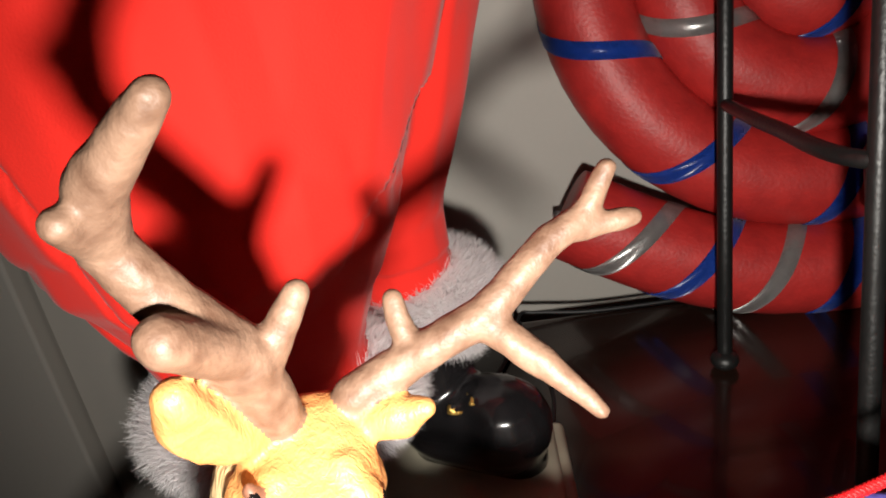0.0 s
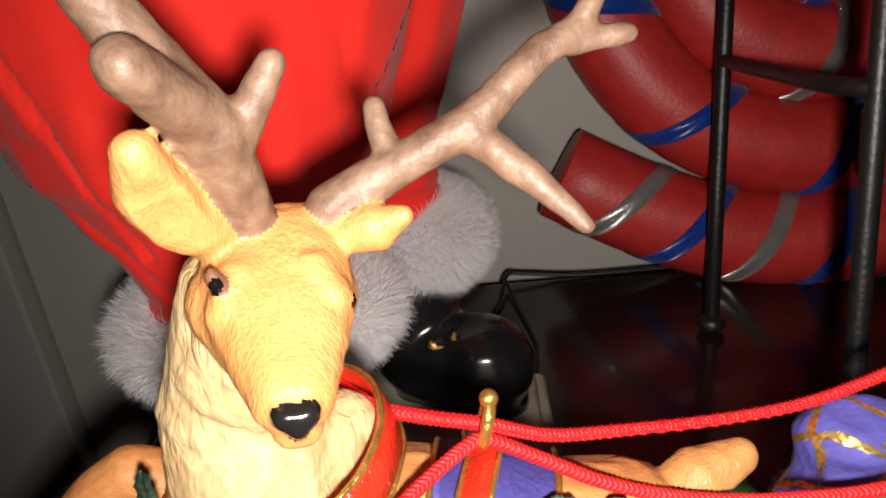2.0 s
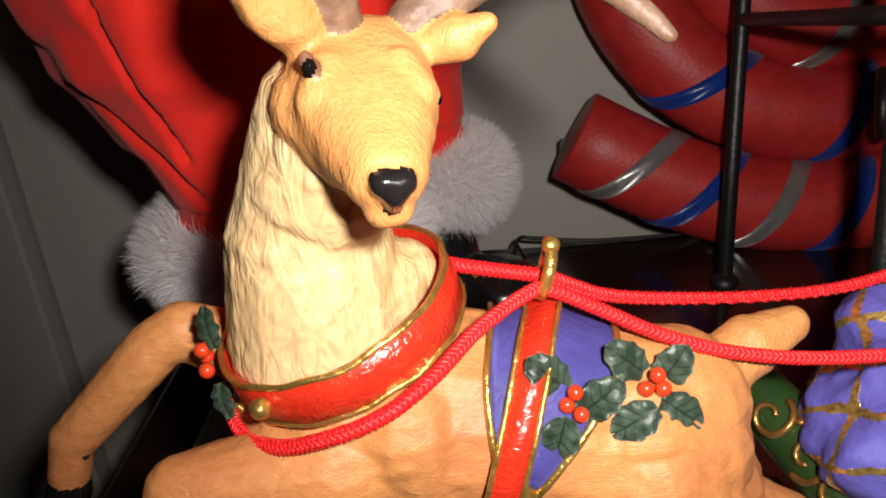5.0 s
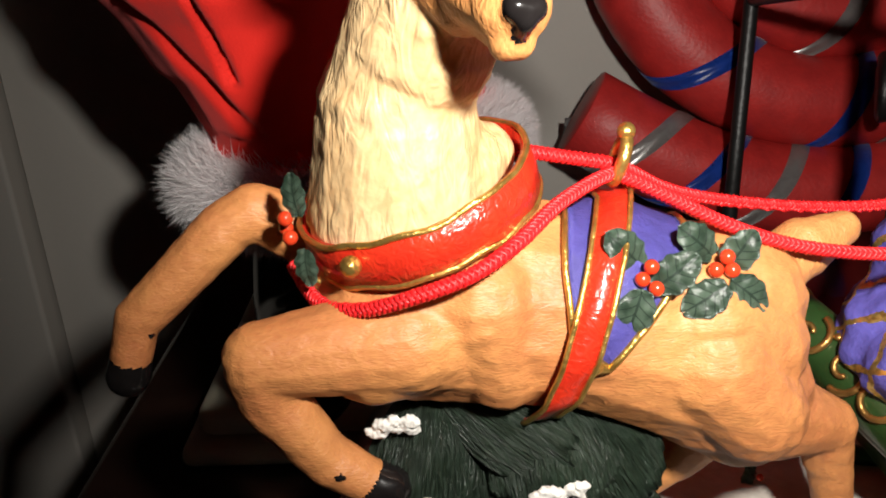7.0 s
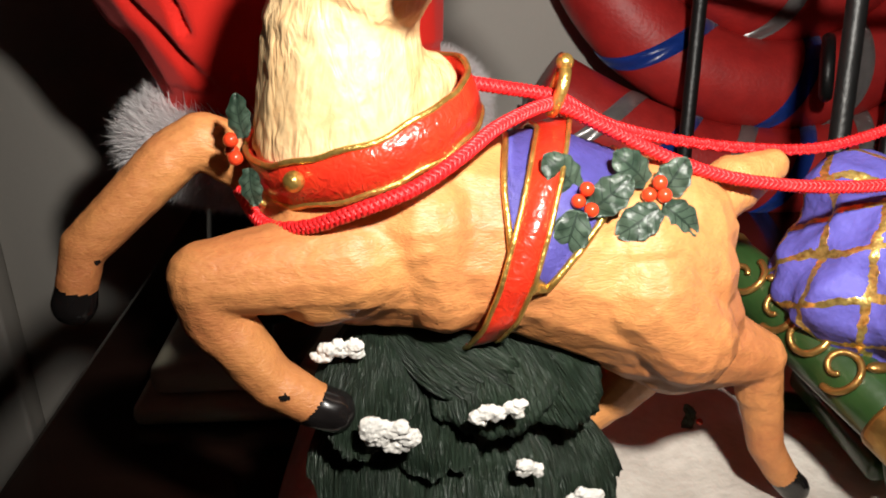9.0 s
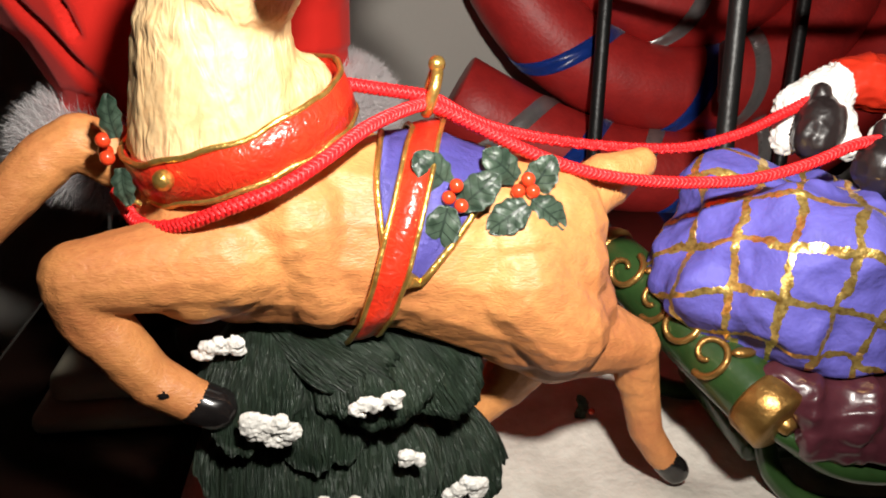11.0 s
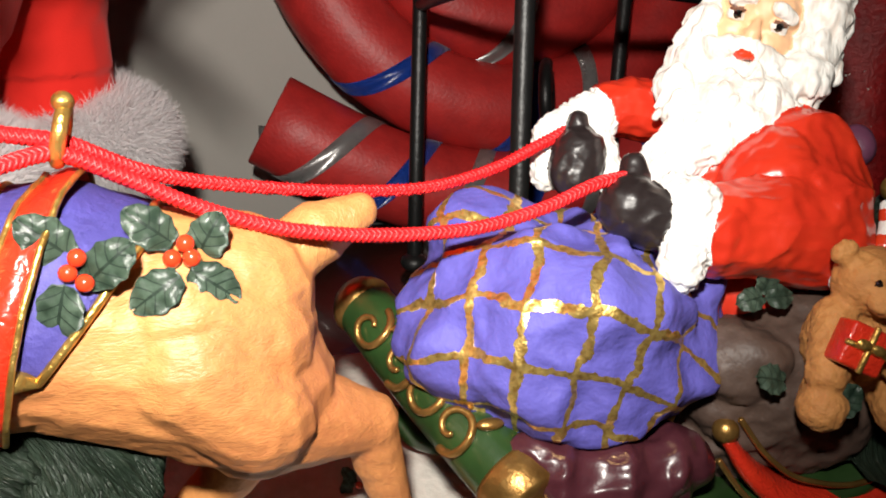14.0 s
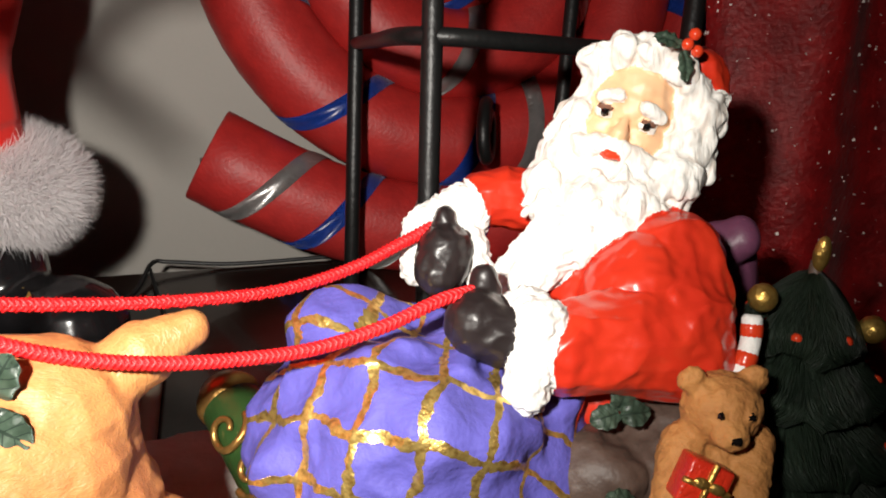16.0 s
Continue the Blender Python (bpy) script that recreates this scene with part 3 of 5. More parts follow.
OUT = (0.0, -0.85, 0.5)
sprig = thing("holly_sprig", "green holly leaves with red berries on the reindeer's flank", "holly", "holly sprigs on the ornament")
for at, tip in (((-0.0089, 0.1325, 0.1729), (-0.7, 0, 0.7)), ((0.0043, 0.1285, 0.1678), (0.75, 0, 0.65)), ((-0.0067, 0.1255, 0.1577), (-0.25, 0, -1))):
    holly_leaf(at, tip, OUT, 0.0142, 0.0051, sprig)
berries(((-0.0023, 0.1290, 0.1693), (-0.0045, 0.1285, 0.1660), (-0.0011, 0.1270, 0.1640)), 0.0021, sprig)
sprig = thing("holly_sprig", "green holly leaves with red berries on the reindeer's rump", "holly", "holly sprigs on the ornament")
for at, tip in (((0.0120, 0.1387, 0.1720), (-0.75, 0, 0.65)), ((0.0252, 0.1407, 0.1680), (0.5, 0, 0.85)), ((0.0130, 0.1297, 0.1590), (-0.8, 0, -0.55)), ((0.0260, 0.1332, 0.1583), (0.75, 0, -0.65))):
    holly_leaf(at, tip, OUT, 0.0138, 0.0050, sprig)
berries(((0.0200, 0.1362, 0.1682), (0.0168, 0.1347, 0.1652), (0.0212, 0.1347, 0.1650)), 0.0022, sprig)
sprig = thing("holly_sprig", "green holly leaves with red berries on the collar's front", "holly", "holly sprigs on the ornament")
holly_leaf((-0.0945, 0.1400, 0.1880), (-0.1, 0.2, 1), (-0.35, -0.93, 0.2), 0.0120, 0.0036, sprig)
holly_leaf((-0.0915, 0.1320, 0.1705), (0.1, -0.1, -1), (-0.35, -0.93, 0.1), 0.0105, 0.0034, sprig)
berries(((-0.0975, 0.1395, 0.1815), (-0.0960, 0.1360, 0.1775), (-0.0985, 0.1440, 0.1770)), 0.0021, sprig)


# reins: braided cords
def cord(pts, r, label):
    path = [Vector(p) for p in spline(pts, 26)]
    ob = thing("rein", label, "cord", "reins of the sleigh")
    part("core", tube(path, r * 0.80, 8), M_CORD, ob)
    fr = frames(path)
    dist = [0.0]
    for a, b in zip(path, path[1:]):
        dist.append(dist[-1] + (b - a).length)
    for turn in (1, -1):
        for k in range(4):
            strand = []
            for (q, t, s, u), d in zip(fr, dist):
                a = turn * d / 0.0062 * 2 * math.pi + k * math.pi / 2
                strand.append(q + (s * math.cos(a) + u * math.sin(a)) * (r * 0.80 + r * 0.10 * math.cos(2 * a + turn * 1.5)))
            part("strand", tube(strand, r * 0.30, 5, cap=False), M_CORD, ob)
    return ob


cord([(-0.0985, 0.1480, 0.1640), (-0.0898, 0.1340, 0.1593), (-0.0776, 0.1225, 0.1625), (-0.0626, 0.1160, 0.1694), (-0.0486, 0.1165, 0.1748), (-0.0372, 0.1225, 0.1805), (-0.0256, 0.1360, 0.1850), (-0.0114, 0.1500, 0.1872), (-0.0053, 0.1525, 0.1861), (0.0073, 0.1510, 0.1803), (0.0238, 0.1490, 0.1724),
      (0.0412, 0.1490, 0.1661), (0.0593, 0.1490, 0.1627), (0.0784, 0.1500, 0.1610), (0.0981, 0.1510, 0.1613), (0.1179, 0.1520, 0.1657), (0.1345, 0.1540, 0.1713), (0.1480, 0.1570, 0.1720)], 0.0019, "red braided cord rein along the reindeer's near side")
cord([(-0.0560, 0.1860, 0.1880), (-0.0440, 0.1700, 0.1920), (-0.0356, 0.1620, 0.1922), (-0.0228, 0.1585, 0.1908), (-0.0085, 0.1568, 0.1888), (-0.0040, 0.1575, 0.1870), (0.0118, 0.1630, 0.1779), (0.0347, 0.1720, 0.1705), (0.0645, 0.1810, 0.1645), (0.0927, 0.1890, 0.1617),
      (0.1167, 0.1940, 0.1655), (0.1351, 0.1960, 0.1732), (0.1457, 0.1970, 0.1765), (0.1560, 0.1930, 0.1700)], 0.0019, "red braided cord rein along the reindeer's far side")


# snowy base of the ornament
def snow_base():
    bm = bmesh.new()
    rows = []
    for i in range(61):
        row = []
        for j in range(31):
            u, v = i / 60 * 2 - 1, j / 30 * 2 - 1
            x = 0.095 + 0.205 * u
            y = 0.085 + (0.115 - 0.031 * min(1.0, max(0.0, (x - 0.11) / 0.035))) * (v + 1)
            fall = max(0.0, 1 - max(abs(u), abs(v)) ** 8)
            h = 0.031 + 0.014 * min(1.0, max(0.0, (y - 0.165) / 0.09)) + 0.007 * max(0.0, 1 - ((x - 0.08) / 0.12) ** 2 - ((y - 0.14) / 0.06) ** 2) + 0.006 * noise.noise(Vector((x, y, 0)) * 28) + 0.0022 * noise.noise(Vector((x, y, 1)) * 95)
            k = 1.0 - 0.10 * (u * u * v * v)
            row.append(bm.verts.new((0.095 + (x - 0.095) * k, 0.190 + (y - 0.190) * k, max(0.0008, h * fall ** 0.5))))
        rows.append(row)
    for a, b in zip(rows, rows[1:]):
        for j in range(30):
            bm.faces.new((a[j], b[j], b[j + 1], a[j + 1]))
    return tagged(link("snow_base", bm, M_GROUND), "rough snow-white resin base of the ornament", "ornament base")


snow_base()
sprig = thing("holly_sprig", "tiny green holly leaves with a red berry on the snow", "holly", "holly sprigs on the ornament")
for at, tip in (((0.0665, 0.200, 0.0440), (-0.5, 0.2, 0.8)), ((0.0655, 0.198, 0.0400), (-0.3, -0.2, -1))):
    holly_leaf(at, tip, (0, -0.7, 0.7), 0.0085, 0.0026, sprig)
berries(((0.0700, 0.1965, 0.0415),), 0.0015, sprig)


# pine under the reindeer
def bough(root, tip, width, thick, parent, seed):
    """A drooping fan of needles with a scalloped lower edge."""
    a, b = Vector(root), Vector(tip)
    t = (b - a).normalized()
    side = t.cross(Vector((0, -0.75, 0.66))).normalized()
    up = side.cross(t).normalized()
    if up.y > 0:
        up = -up
    L = (b - a).length
    bm = bmesh.new()
    uvl = bm.loops.layers.uv.new("UVMap")
    rows, flat = [], {}
    nj = 36
    for i in range(15):
        f = i / 14
        row = []
        for j in range(nj + 1):
            g = j / nj * 2 - 1
            reach = L * (1 - 0.32 * g * g + 0.10 * noise.noise(Vector((g * 3, seed, 0))) + 0.05 * noise.noise(Vector((g * 14, seed, 5))))
            w = width * (0.32 + 0.68 * math.sin(f * math.pi * 0.55))
            h = thick * (1 - g * g) * (0.35 + 0.65 * math.sin(math.pi * min(1, f * 0.80 + 0.08))) + 0.0018 * f * noise.noise(Vector((g * 17, f * 1.5, seed))) + 0.0016 * noise.noise(Vector((f * 4, g * 3, seed)))
            v = bm.verts.new(a + t * (reach * f) + side * (w * g) + up * h)
            flat[v] = (g * 0.5 + seed, f)
            row.append(v)
        rows.append(row)
    for p, q in zip(rows, rows[1:]):
        for k in range(nj):
            face = bm.faces.new((p[k], q[k], q[k + 1], p[k + 1]))
            for lp in face.loops:
                lp[uvl].uv = flat[lp.vert]
    bmesh.ops.solidify(bm, geom=list(bm.faces), thickness=0.0035)
    bmesh.ops.recalc_face_normals(bm, faces=bm.faces)
    return part("bough", bm, M_PINE, parent)


def snow_patch(c, radii, parent, seed):
    """A thin crust of crumbly snow paint with an uneven outline."""
    rnd = random.Random(seed)
    lean = rnd.uniform(-0.5, 0.5)
    P = []
    for k in range(16):
        e = rnd.uniform(-0.85, 0.85)
        h = rnd.uniform(-0.75, 0.75) * (1 - 0.4 * abs(e))
        q = rnd.uniform(0.20, 0.46) * min(radii[0], radii[2])
        x, z = radii[0] * e, radii[2] * (h + lean * e)
        P.append((0, (c[0] + x, c[1] + 0.0008 * rnd.random() - 0.25 * z, c[2] + z), (q * rnd.uniform(1.0, 1.5), 0.0015, q * rnd.uniform(0.9, 1.2))))
    ob = blob("snow_patch", P, [M_SNOW], 0.0005, 3, 0.0006, 1000)
    ob.parent = parent
    return ob


pine = thing("pine_tree", "dark green resin pine with snow patches under the reindeer", "tree")
part("trunk", tube([(-0.035, 0.163, 0.010), (-0.036, 0.160, 0.060), (-0.040, 0.158, 0.112)], [0.012, 0.010, 0.005], 12), M_BROWN, pine)
for i, (r, t, w, th) in enumerate((
        ((-0.062, 0.150, 0.127), (-0.020, 0.128, 0.106), 0.014, 0.006), ((-0.020, 0.150, 0.124), (0.002, 0.132, 0.092), 0.018, 0.006),
        ((-0.062, 0.148, 0.124), (-0.066, 0.122, 0.090), 0.017, 0.007), ((-0.030, 0.146, 0.119), (-0.022, 0.122, 0.094), 0.020, 0.008), ((-0.045, 0.146, 0.112), (-0.042, 0.124, 0.078), 0.018, 0.007),
        ((-0.062, 0.152, 0.100), (-0.062, 0.118, 0.060), 0.022, 0.008), ((-0.030, 0.152, 0.095), (-0.026, 0.116, 0.058), 0.024, 0.008), ((-0.005, 0.156, 0.085), (0.006, 0.128, 0.052), 0.018, 0.007),
        ((-0.055, 0.156, 0.070), (-0.056, 0.112, 0.030), 0.028, 0.008), ((-0.015, 0.156, 0.068), (-0.010, 0.112, 0.030), 0.028, 0.008))):
    bough(r, t, w, th, pine, i * 3.7)
for i, (c, r) in enumerate((((-0.0720, 0.130, 0.1200), (0.0085, 0.003, 0.0045)), ((-0.0560, 0.1135, 0.1020), (0.0068, 0.003, 0.0075)), ((-0.0270, 0.1135, 0.1085), (0.0090, 0.003, 0.0045)), ((-0.0160, 0.1170, 0.0860), (0.0035, 0.0025, 0.0035)), ((-0.0350, 0.1090, 0.0760), (0.0110, 0.003, 0.0050)), ((0.0030, 0.1260, 0.0650), (0.0060, 0.003, 0.0060)))):
    snow_patch(c, r, pine, i)


# sleigh
sleigh = thing("sleigh", "dark green toy sleigh with gold scrolls and a rolled front", "sleigh")
RA, RB = Vector((0.0735, 0.2080, 0.1130)), Vector((0.1085, 0.1290, 0.0850))
axis = (RB - RA).normalized()
part("front_roll", tube([RA + (RB - RA) * k / 10.0 for k in range(11)], [0.0105 + 0.0012 * math.sin(k / 10 * math.pi) + 0.0012 * k / 10 for k in range(11)], 24), M_GREEN, sleigh)
part("gold_band", tube([RB - axis * 0.0080, RB - axis * 0.0065, RB + axis * 0.0040, RB + axis * 0.0050], [0.0122, 0.0130, 0.0130, 0.0118], 24, blunt=(0.85, 0.04)), M_BRONZE, sleigh, "gold band at the end of the roll")
part("gold_band", tube([RA - axis * 0.002, RA + axis * 0.001, RA + axis * 0.004], [0.0104, 0.0116, 0.0110], 24), M_BRONZE, sleigh, "gold band at the end of the roll")
part("hub", tube([RB + axis * 0.004, RB + axis * 0.0072], [0.0040, 0.0030], 14), M_BRONZE, sleigh, "gold hub of the roll")
front = Vector((-0.72, -0.55, 0.45))
front = (front - axis * front.dot(axis)).normalized()
over = axis.cross(front)


def on_roll(along, deg, lift=0.0):
    a = radians(deg)
    return RA + (RB - RA) * along + (front * math.cos(a) + over * math.sin(a)) * (0.0122 + 0.001 * along + lift)


for s0, sgn in ((0.20, 1), (0.40, -1), (0.55, 1), (0.72, -1)):
    curl = []
    for k in range(26):
        f = k / 25
        rr = 0.0085 * (1 - 0.75 * f)
        a = radians(-90 + 400 * f) * sgn
        curl.append(on_roll(s0 + rr * math.cos(a) / 0.09, -8 + rr * math.sin(a) / 0.0125 * 57.3, 0.0004))
    part("scroll", tube(curl, [0.0014 - 0.0004 * k / 25 for k in range(26)], 8), M_BRONZE, sleigh, "raised gold scroll")
for s0 in (0.30, 0.66, 0.80):
    part("gold_leaf", ball(on_roll(s0, -48), 0.0045, scale=(1.0, 0.5, 0.4)), M_BRONZE, sleigh, "raised gold leaf")
part("floor_board", box(0.115, 0.270, 0.150, 0.215, 0.046, 0.056, 0.003), M_GREEN, sleigh)
part("side_panel", tube(spline([(0.112, 0.132, 0.078), (0.135, 0.130, 0.066), (0.170, 0.129, 0.066), (0.215, 0.128, 0.072), (0.262, 0.130, 0.100)], 8), [0.010 + 0.006 * math.sin(k / 32 * math.pi) for k in range(33)], 14, flat=0.45), M_GREEN, sleigh)
part("side_panel", tube(spline([(0.100, 0.212, 0.090), (0.140, 0.215, 0.080), (0.200, 0.216, 0.085), (0.265, 0.214, 0.115)], 8), [0.012] * 25, 14, flat=0.45), M_GREEN, sleigh)
part("runner", tube(spline([(0.120, 0.150, 0.064), (0.124, 0.142, 0.046), (0.142, 0.134, 0.037), (0.200, 0.132, 0.035), (0.275, 0.132, 0.038)], 8), 0.0042, 10), M_GREEN, sleigh)
part("runner", tube(spline([(0.085, 0.205, 0.066), (0.100, 0.208, 0.048), (0.140, 0.210, 0.038), (0.270, 0.210, 0.038)], 8), 0.0042, 10), M_GREEN, sleigh)
arm = spline([(0.174, 0.128, 0.095), (0.184, 0.124, 0.082), (0.198, 0.121, 0.073), (0.222, 0.119, 0.071), (0.256, 0.122, 0.088)], 10)
part("red_panel", tube(arm, [0.004 + 0.006 * math.sin(min(1, k / 28) * 1.5) for k in range(len(arm))], 12, flat=0.5), M_RED, sleigh, "red enamel side rail")
part("gold_edge", tube([p + np.array((0.002, -0.003, 0.0078)) for p in arm], 0.0010, 8), M_BRONZE, sleigh, "gold painted edge")
part("gold_edge", tube([p + np.array((-0.003, -0.003, -0.0065)) for p in arm], 0.0010, 8), M_BRONZE, sleigh, "gold painted edge")
rear = spline([(0.2260, 0.1300, 0.1060), (0.2430, 0.1280, 0.1035), (0.2620, 0.1290, 0.1010), (0.2820, 0.1310, 0.1020)], 8)
part("rear_panel", tube(rear, 0.0085, 12, flat=0.6), M_RED, sleigh, "red enamel rear panel")
part("gold_edge", tube([p + np.array((0.0006 * math.sin(k * 1.7), -0.0050, 0.0062)) for k, p in enumerate(rear)], 0.0011, 8), M_BRONZE, sleigh, "gold painted edge")
part("knob", ball((0.1735, 0.1275, 0.0975), 0.0042), M_BRONZE, sleigh, "gold ball knob")
robe = blob("maroon_robe", [(0, (0.112, 0.131, 0.093), (0.128, 0.126, 0.086), 0.008, 0.012), (0, (0.128, 0.126, 0.088), (0.158, 0.128, 0.088), 0.012, 0.011), (0, (0.124, 0.127, 0.080), (0.150, 0.128, 0.078), 0.011, 0.012), (0, (0.132, 0.119, 0.092), (0.142, 0.118, 0.076), 0.004, 0.0045), (0, (0.152, 0.119, 0.092), (0.156, 0.119, 0.078), 0.004, 0.004)], [M_MAROON], 0.0011, 4, 0.0008, 85)
crumple(robe, 0, 0.0042, 52, True, (1, 1, 0.6))
crumple(robe, 0, 0.0012, 140)
tagged(robe, "folded maroon cloth in the sleigh under the quilt", "cloth")


# quilt over the lap
def quilt_material():
    m = carve(material("quilt_blue", (0.135, 0.12, 0.50), 0.55, scale=70, second=(0.085, 0.075, 0.33), bump=0.6, bump_scale=330), 160, 1.0, 0.2)
    n, l = m.node_tree.nodes, m.node_tree.links
    b = n["Principled BSDF"]
    b.inputs["Specular IOR Level"].default_value = 0.3
    blue = b.inputs["Base Color"].links[0].from_socket
    uv, wob, sub, sep = n.new("ShaderNodeUVMap"), n.new("ShaderNodeTexNoise"), n.new("ShaderNodeVectorMath"), n.new("ShaderNodeSeparateXYZ")
    wob.inputs["Scale"].default_value, wob.inputs["Detail"].default_value = 1.1, 3
    l.new(uv.outputs[0], wob.inputs["Vector"])
    sub.operation = "MULTIPLY_ADD"
    sub.inputs[1].default_value = (0.6, 0.6, 0)
    l.new(wob.outputs["Color"], sub.inputs[0])
    l.new(uv.outputs[0], sub.inputs[2])
    l.new(sub.outputs[0], sep.inputs[0])
    lines = []
    for axis_name in ("X", "Y"):
        fr, d, lt = n.new("ShaderNodeMath"), n.new("ShaderNodeMath"), n.new("ShaderNodeMath")
        fr.operation, d.operation, lt.operation = "FRACT", "SUBTRACT", "LESS_THAN"
        l.new(sep.outputs[axis_name], fr.inputs[0])
        l.new(fr.outputs[0], d.inputs[0])
        d.inputs[1].default_value = 0.5
        ab = n.new("ShaderNodeMath")
        ab.operation = "ABSOLUTE"
        l.new(d.outputs[0], ab.inputs[0])
        ragged, sc = n.new("ShaderNodeTexNoise"), n.new("ShaderNodeMath")
        ragged.inputs["Scale"].default_value = 7
        l.new(uv.outputs[0], ragged.inputs["Vector"])
        sc.operation = "MULTIPLY_ADD"
        sc.inputs[1].default_value, sc.inputs[2].default_value = 0.12, 0.012
        l.new(ragged.outputs["Fac"], sc.inputs[0])
        l.new(ab.outputs[0], lt.inputs[0])
        l.new(sc.outputs[0], lt.inputs[1])
        lines.append(lt)
    mx = n.new("ShaderNodeMath")
    mx.operation = "MAXIMUM"
    l.new(lines[0].outputs[0], mx.inputs[0])
    l.new(lines[1].outputs[0], mx.inputs[1])
    col = n.new("ShaderNodeMix")
    col.data_type = "RGBA"
    l.new(mx.outputs[0], col.inputs[0])
    l.new(blue, col.inputs[6])
    fleck, tone = n.new("ShaderNodeTexNoise"), n.new("ShaderNodeValToRGB")
    fleck.inputs["Scale"].default_value, fleck.inputs["Detail"].default_value = 9, 5
    l.new(uv.outputs[0], fleck.inputs["Vector"])
    tone.color_ramp.elements[0].position, tone.color_ramp.elements[1].position = 0.34, 0.56
    tone.color_ramp.elements[0].color, tone.color_ramp.elements[1].color = (0.52, 0.30, 0.075, 1), (0.92, 0.64, 0.20, 1)
    l.new(fleck.outputs["Fac"], tone.inputs[0])
    l.new(tone.outputs[0], col.inputs[7])
    l.new(col.outputs[2], b.inputs["Base Color"])
    me = n.new("ShaderNodeMath")
    me.operation = "MULTIPLY"
    me.inputs[1].default_value = 0.85
    l.new(mx.outputs[0], me.inputs[0])
    l.new(me.outputs[0], b.inputs["Metallic"])
    ro = n.new("ShaderNodeMapRange")
    ro.inputs[3].default_value, ro.inputs[4].default_value = 0.62, 0.32
    l.new(mx.outputs[0], ro.inputs[0])
    l.new(ro.outputs[0], b.inputs["Roughness"])
    bp = n.new("ShaderNodeBump")
    bp.inputs["Strength"].default_value, bp.inputs["Distance"].default_value = 0.5, 0.001
    l.new(mx.outputs[0], bp.inputs["Height"])
    l.new(b.inputs["Normal"].links[0].from_socket, bp.inputs["Normal"])
    l.new(bp.outputs[0], b.inputs["Normal"])
    return m


def quilt():
    """Cloth draped over two knees: a dome unrolled from a pole that faces up and forward."""
    bm = bmesh.new()
    uvl = bm.loops.layers.uv.new("UVMap")
    centre = Vector((0.1340, 0.1660, 0.1190))
    pole = Vector((-0.18, -0.62, 0.76)).normalized()
    ex = Vector((1, 0, 0.0))
    ex = (ex - pole * ex.dot(pole)).normalized()
    ey = pole.cross(ex)
    nr, na = 64, 160
    rim, flatuv = [], {}
    rows = []
    for i in range(nr + 1):
        row = []
        for j in range(na):
            a = 2 * math.pi * j / na
            th = radians(104) * i / nr
            d = pole * math.cos(th) + (ex * math.cos(a) + ey * math.sin(a)) * math.sin(th)
            rx, ry, rz = 0.0530, 0.0440, 0.0370
            r = 1 / math.sqrt((d.x / rx) ** 2 + (d.y / ry) ** 2 + (d.z / rz) ** 2)
            q = centre + d * r
            knee1 = math.exp(-((q - Vector((0.116, 0.194, 0.150))).length / 0.018) ** 2)
            knee2 = math.exp(-((q - Vector((0.122, 0.140, 0.146))).length / 0.022) ** 2)
            valley = math.exp(-((q - Vector((0.140, 0.172, 0.152))).length / 0.016) ** 2)
            fold = noise.noise(q * 46) * 0.0078 + noise.noise(q * 120) * 0.0013 - abs(noise.noise(q * 78 + Vector((2, 9, 4)))) * 0.0042 - abs(noise.noise(q * 36 + Vector((7, 1, 3)))) * 0.0100 * (0.45 + 0.55 * i / nr) + 0.003
            q = q + d * (0.0150 * knee1 + 0.0070 * knee2 - 0.0080 * valley + fold)
            w = q - Vector((0.150, 0.160, 0.158))
            spoke = math.atan2(w.dot(ey), w.dot(ex))
            q = q + d * (0.0022 * math.sin(spoke * 8 + 3 * noise.noise(q * 30)) * math.exp(-(w.length / 0.045) ** 2) * min(1, w.length / 0.012))
            if i == nr:
                rim.append(q)
            v = bm.verts.new(q)
            flatuv[v] = (th * math.cos(a + 0.42) * 2.62, th * math.sin(a + 0.42) * 2.62)
            row.append(v)
        rows.append(row)
    for a, b in zip(rows, rows[1:]):
        for j in range(na):
            f = bm.faces.new((a[j], b[j], b[(j + 1) % na], a[(j + 1) % na]))
            for lp in f.loops:
                lp[uvl].uv = flatuv[lp.vert]
    bmesh.ops.remove_doubles(bm, verts=rows[0], dist=1e-6)
    bmesh.ops.recalc_face_normals(bm, faces=bm.faces)
    ob = thing("quilt", "violet-blue quilt with a gold painted grid over the lap", "quilt")
    cover = part("cloth", bm, quilt_material(), ob)
    part("gold_hem", tube(rim + rim[:1], 0.0016, 8, cap=False), M_GOLD, cover, "ragged gold hem")


quilt()


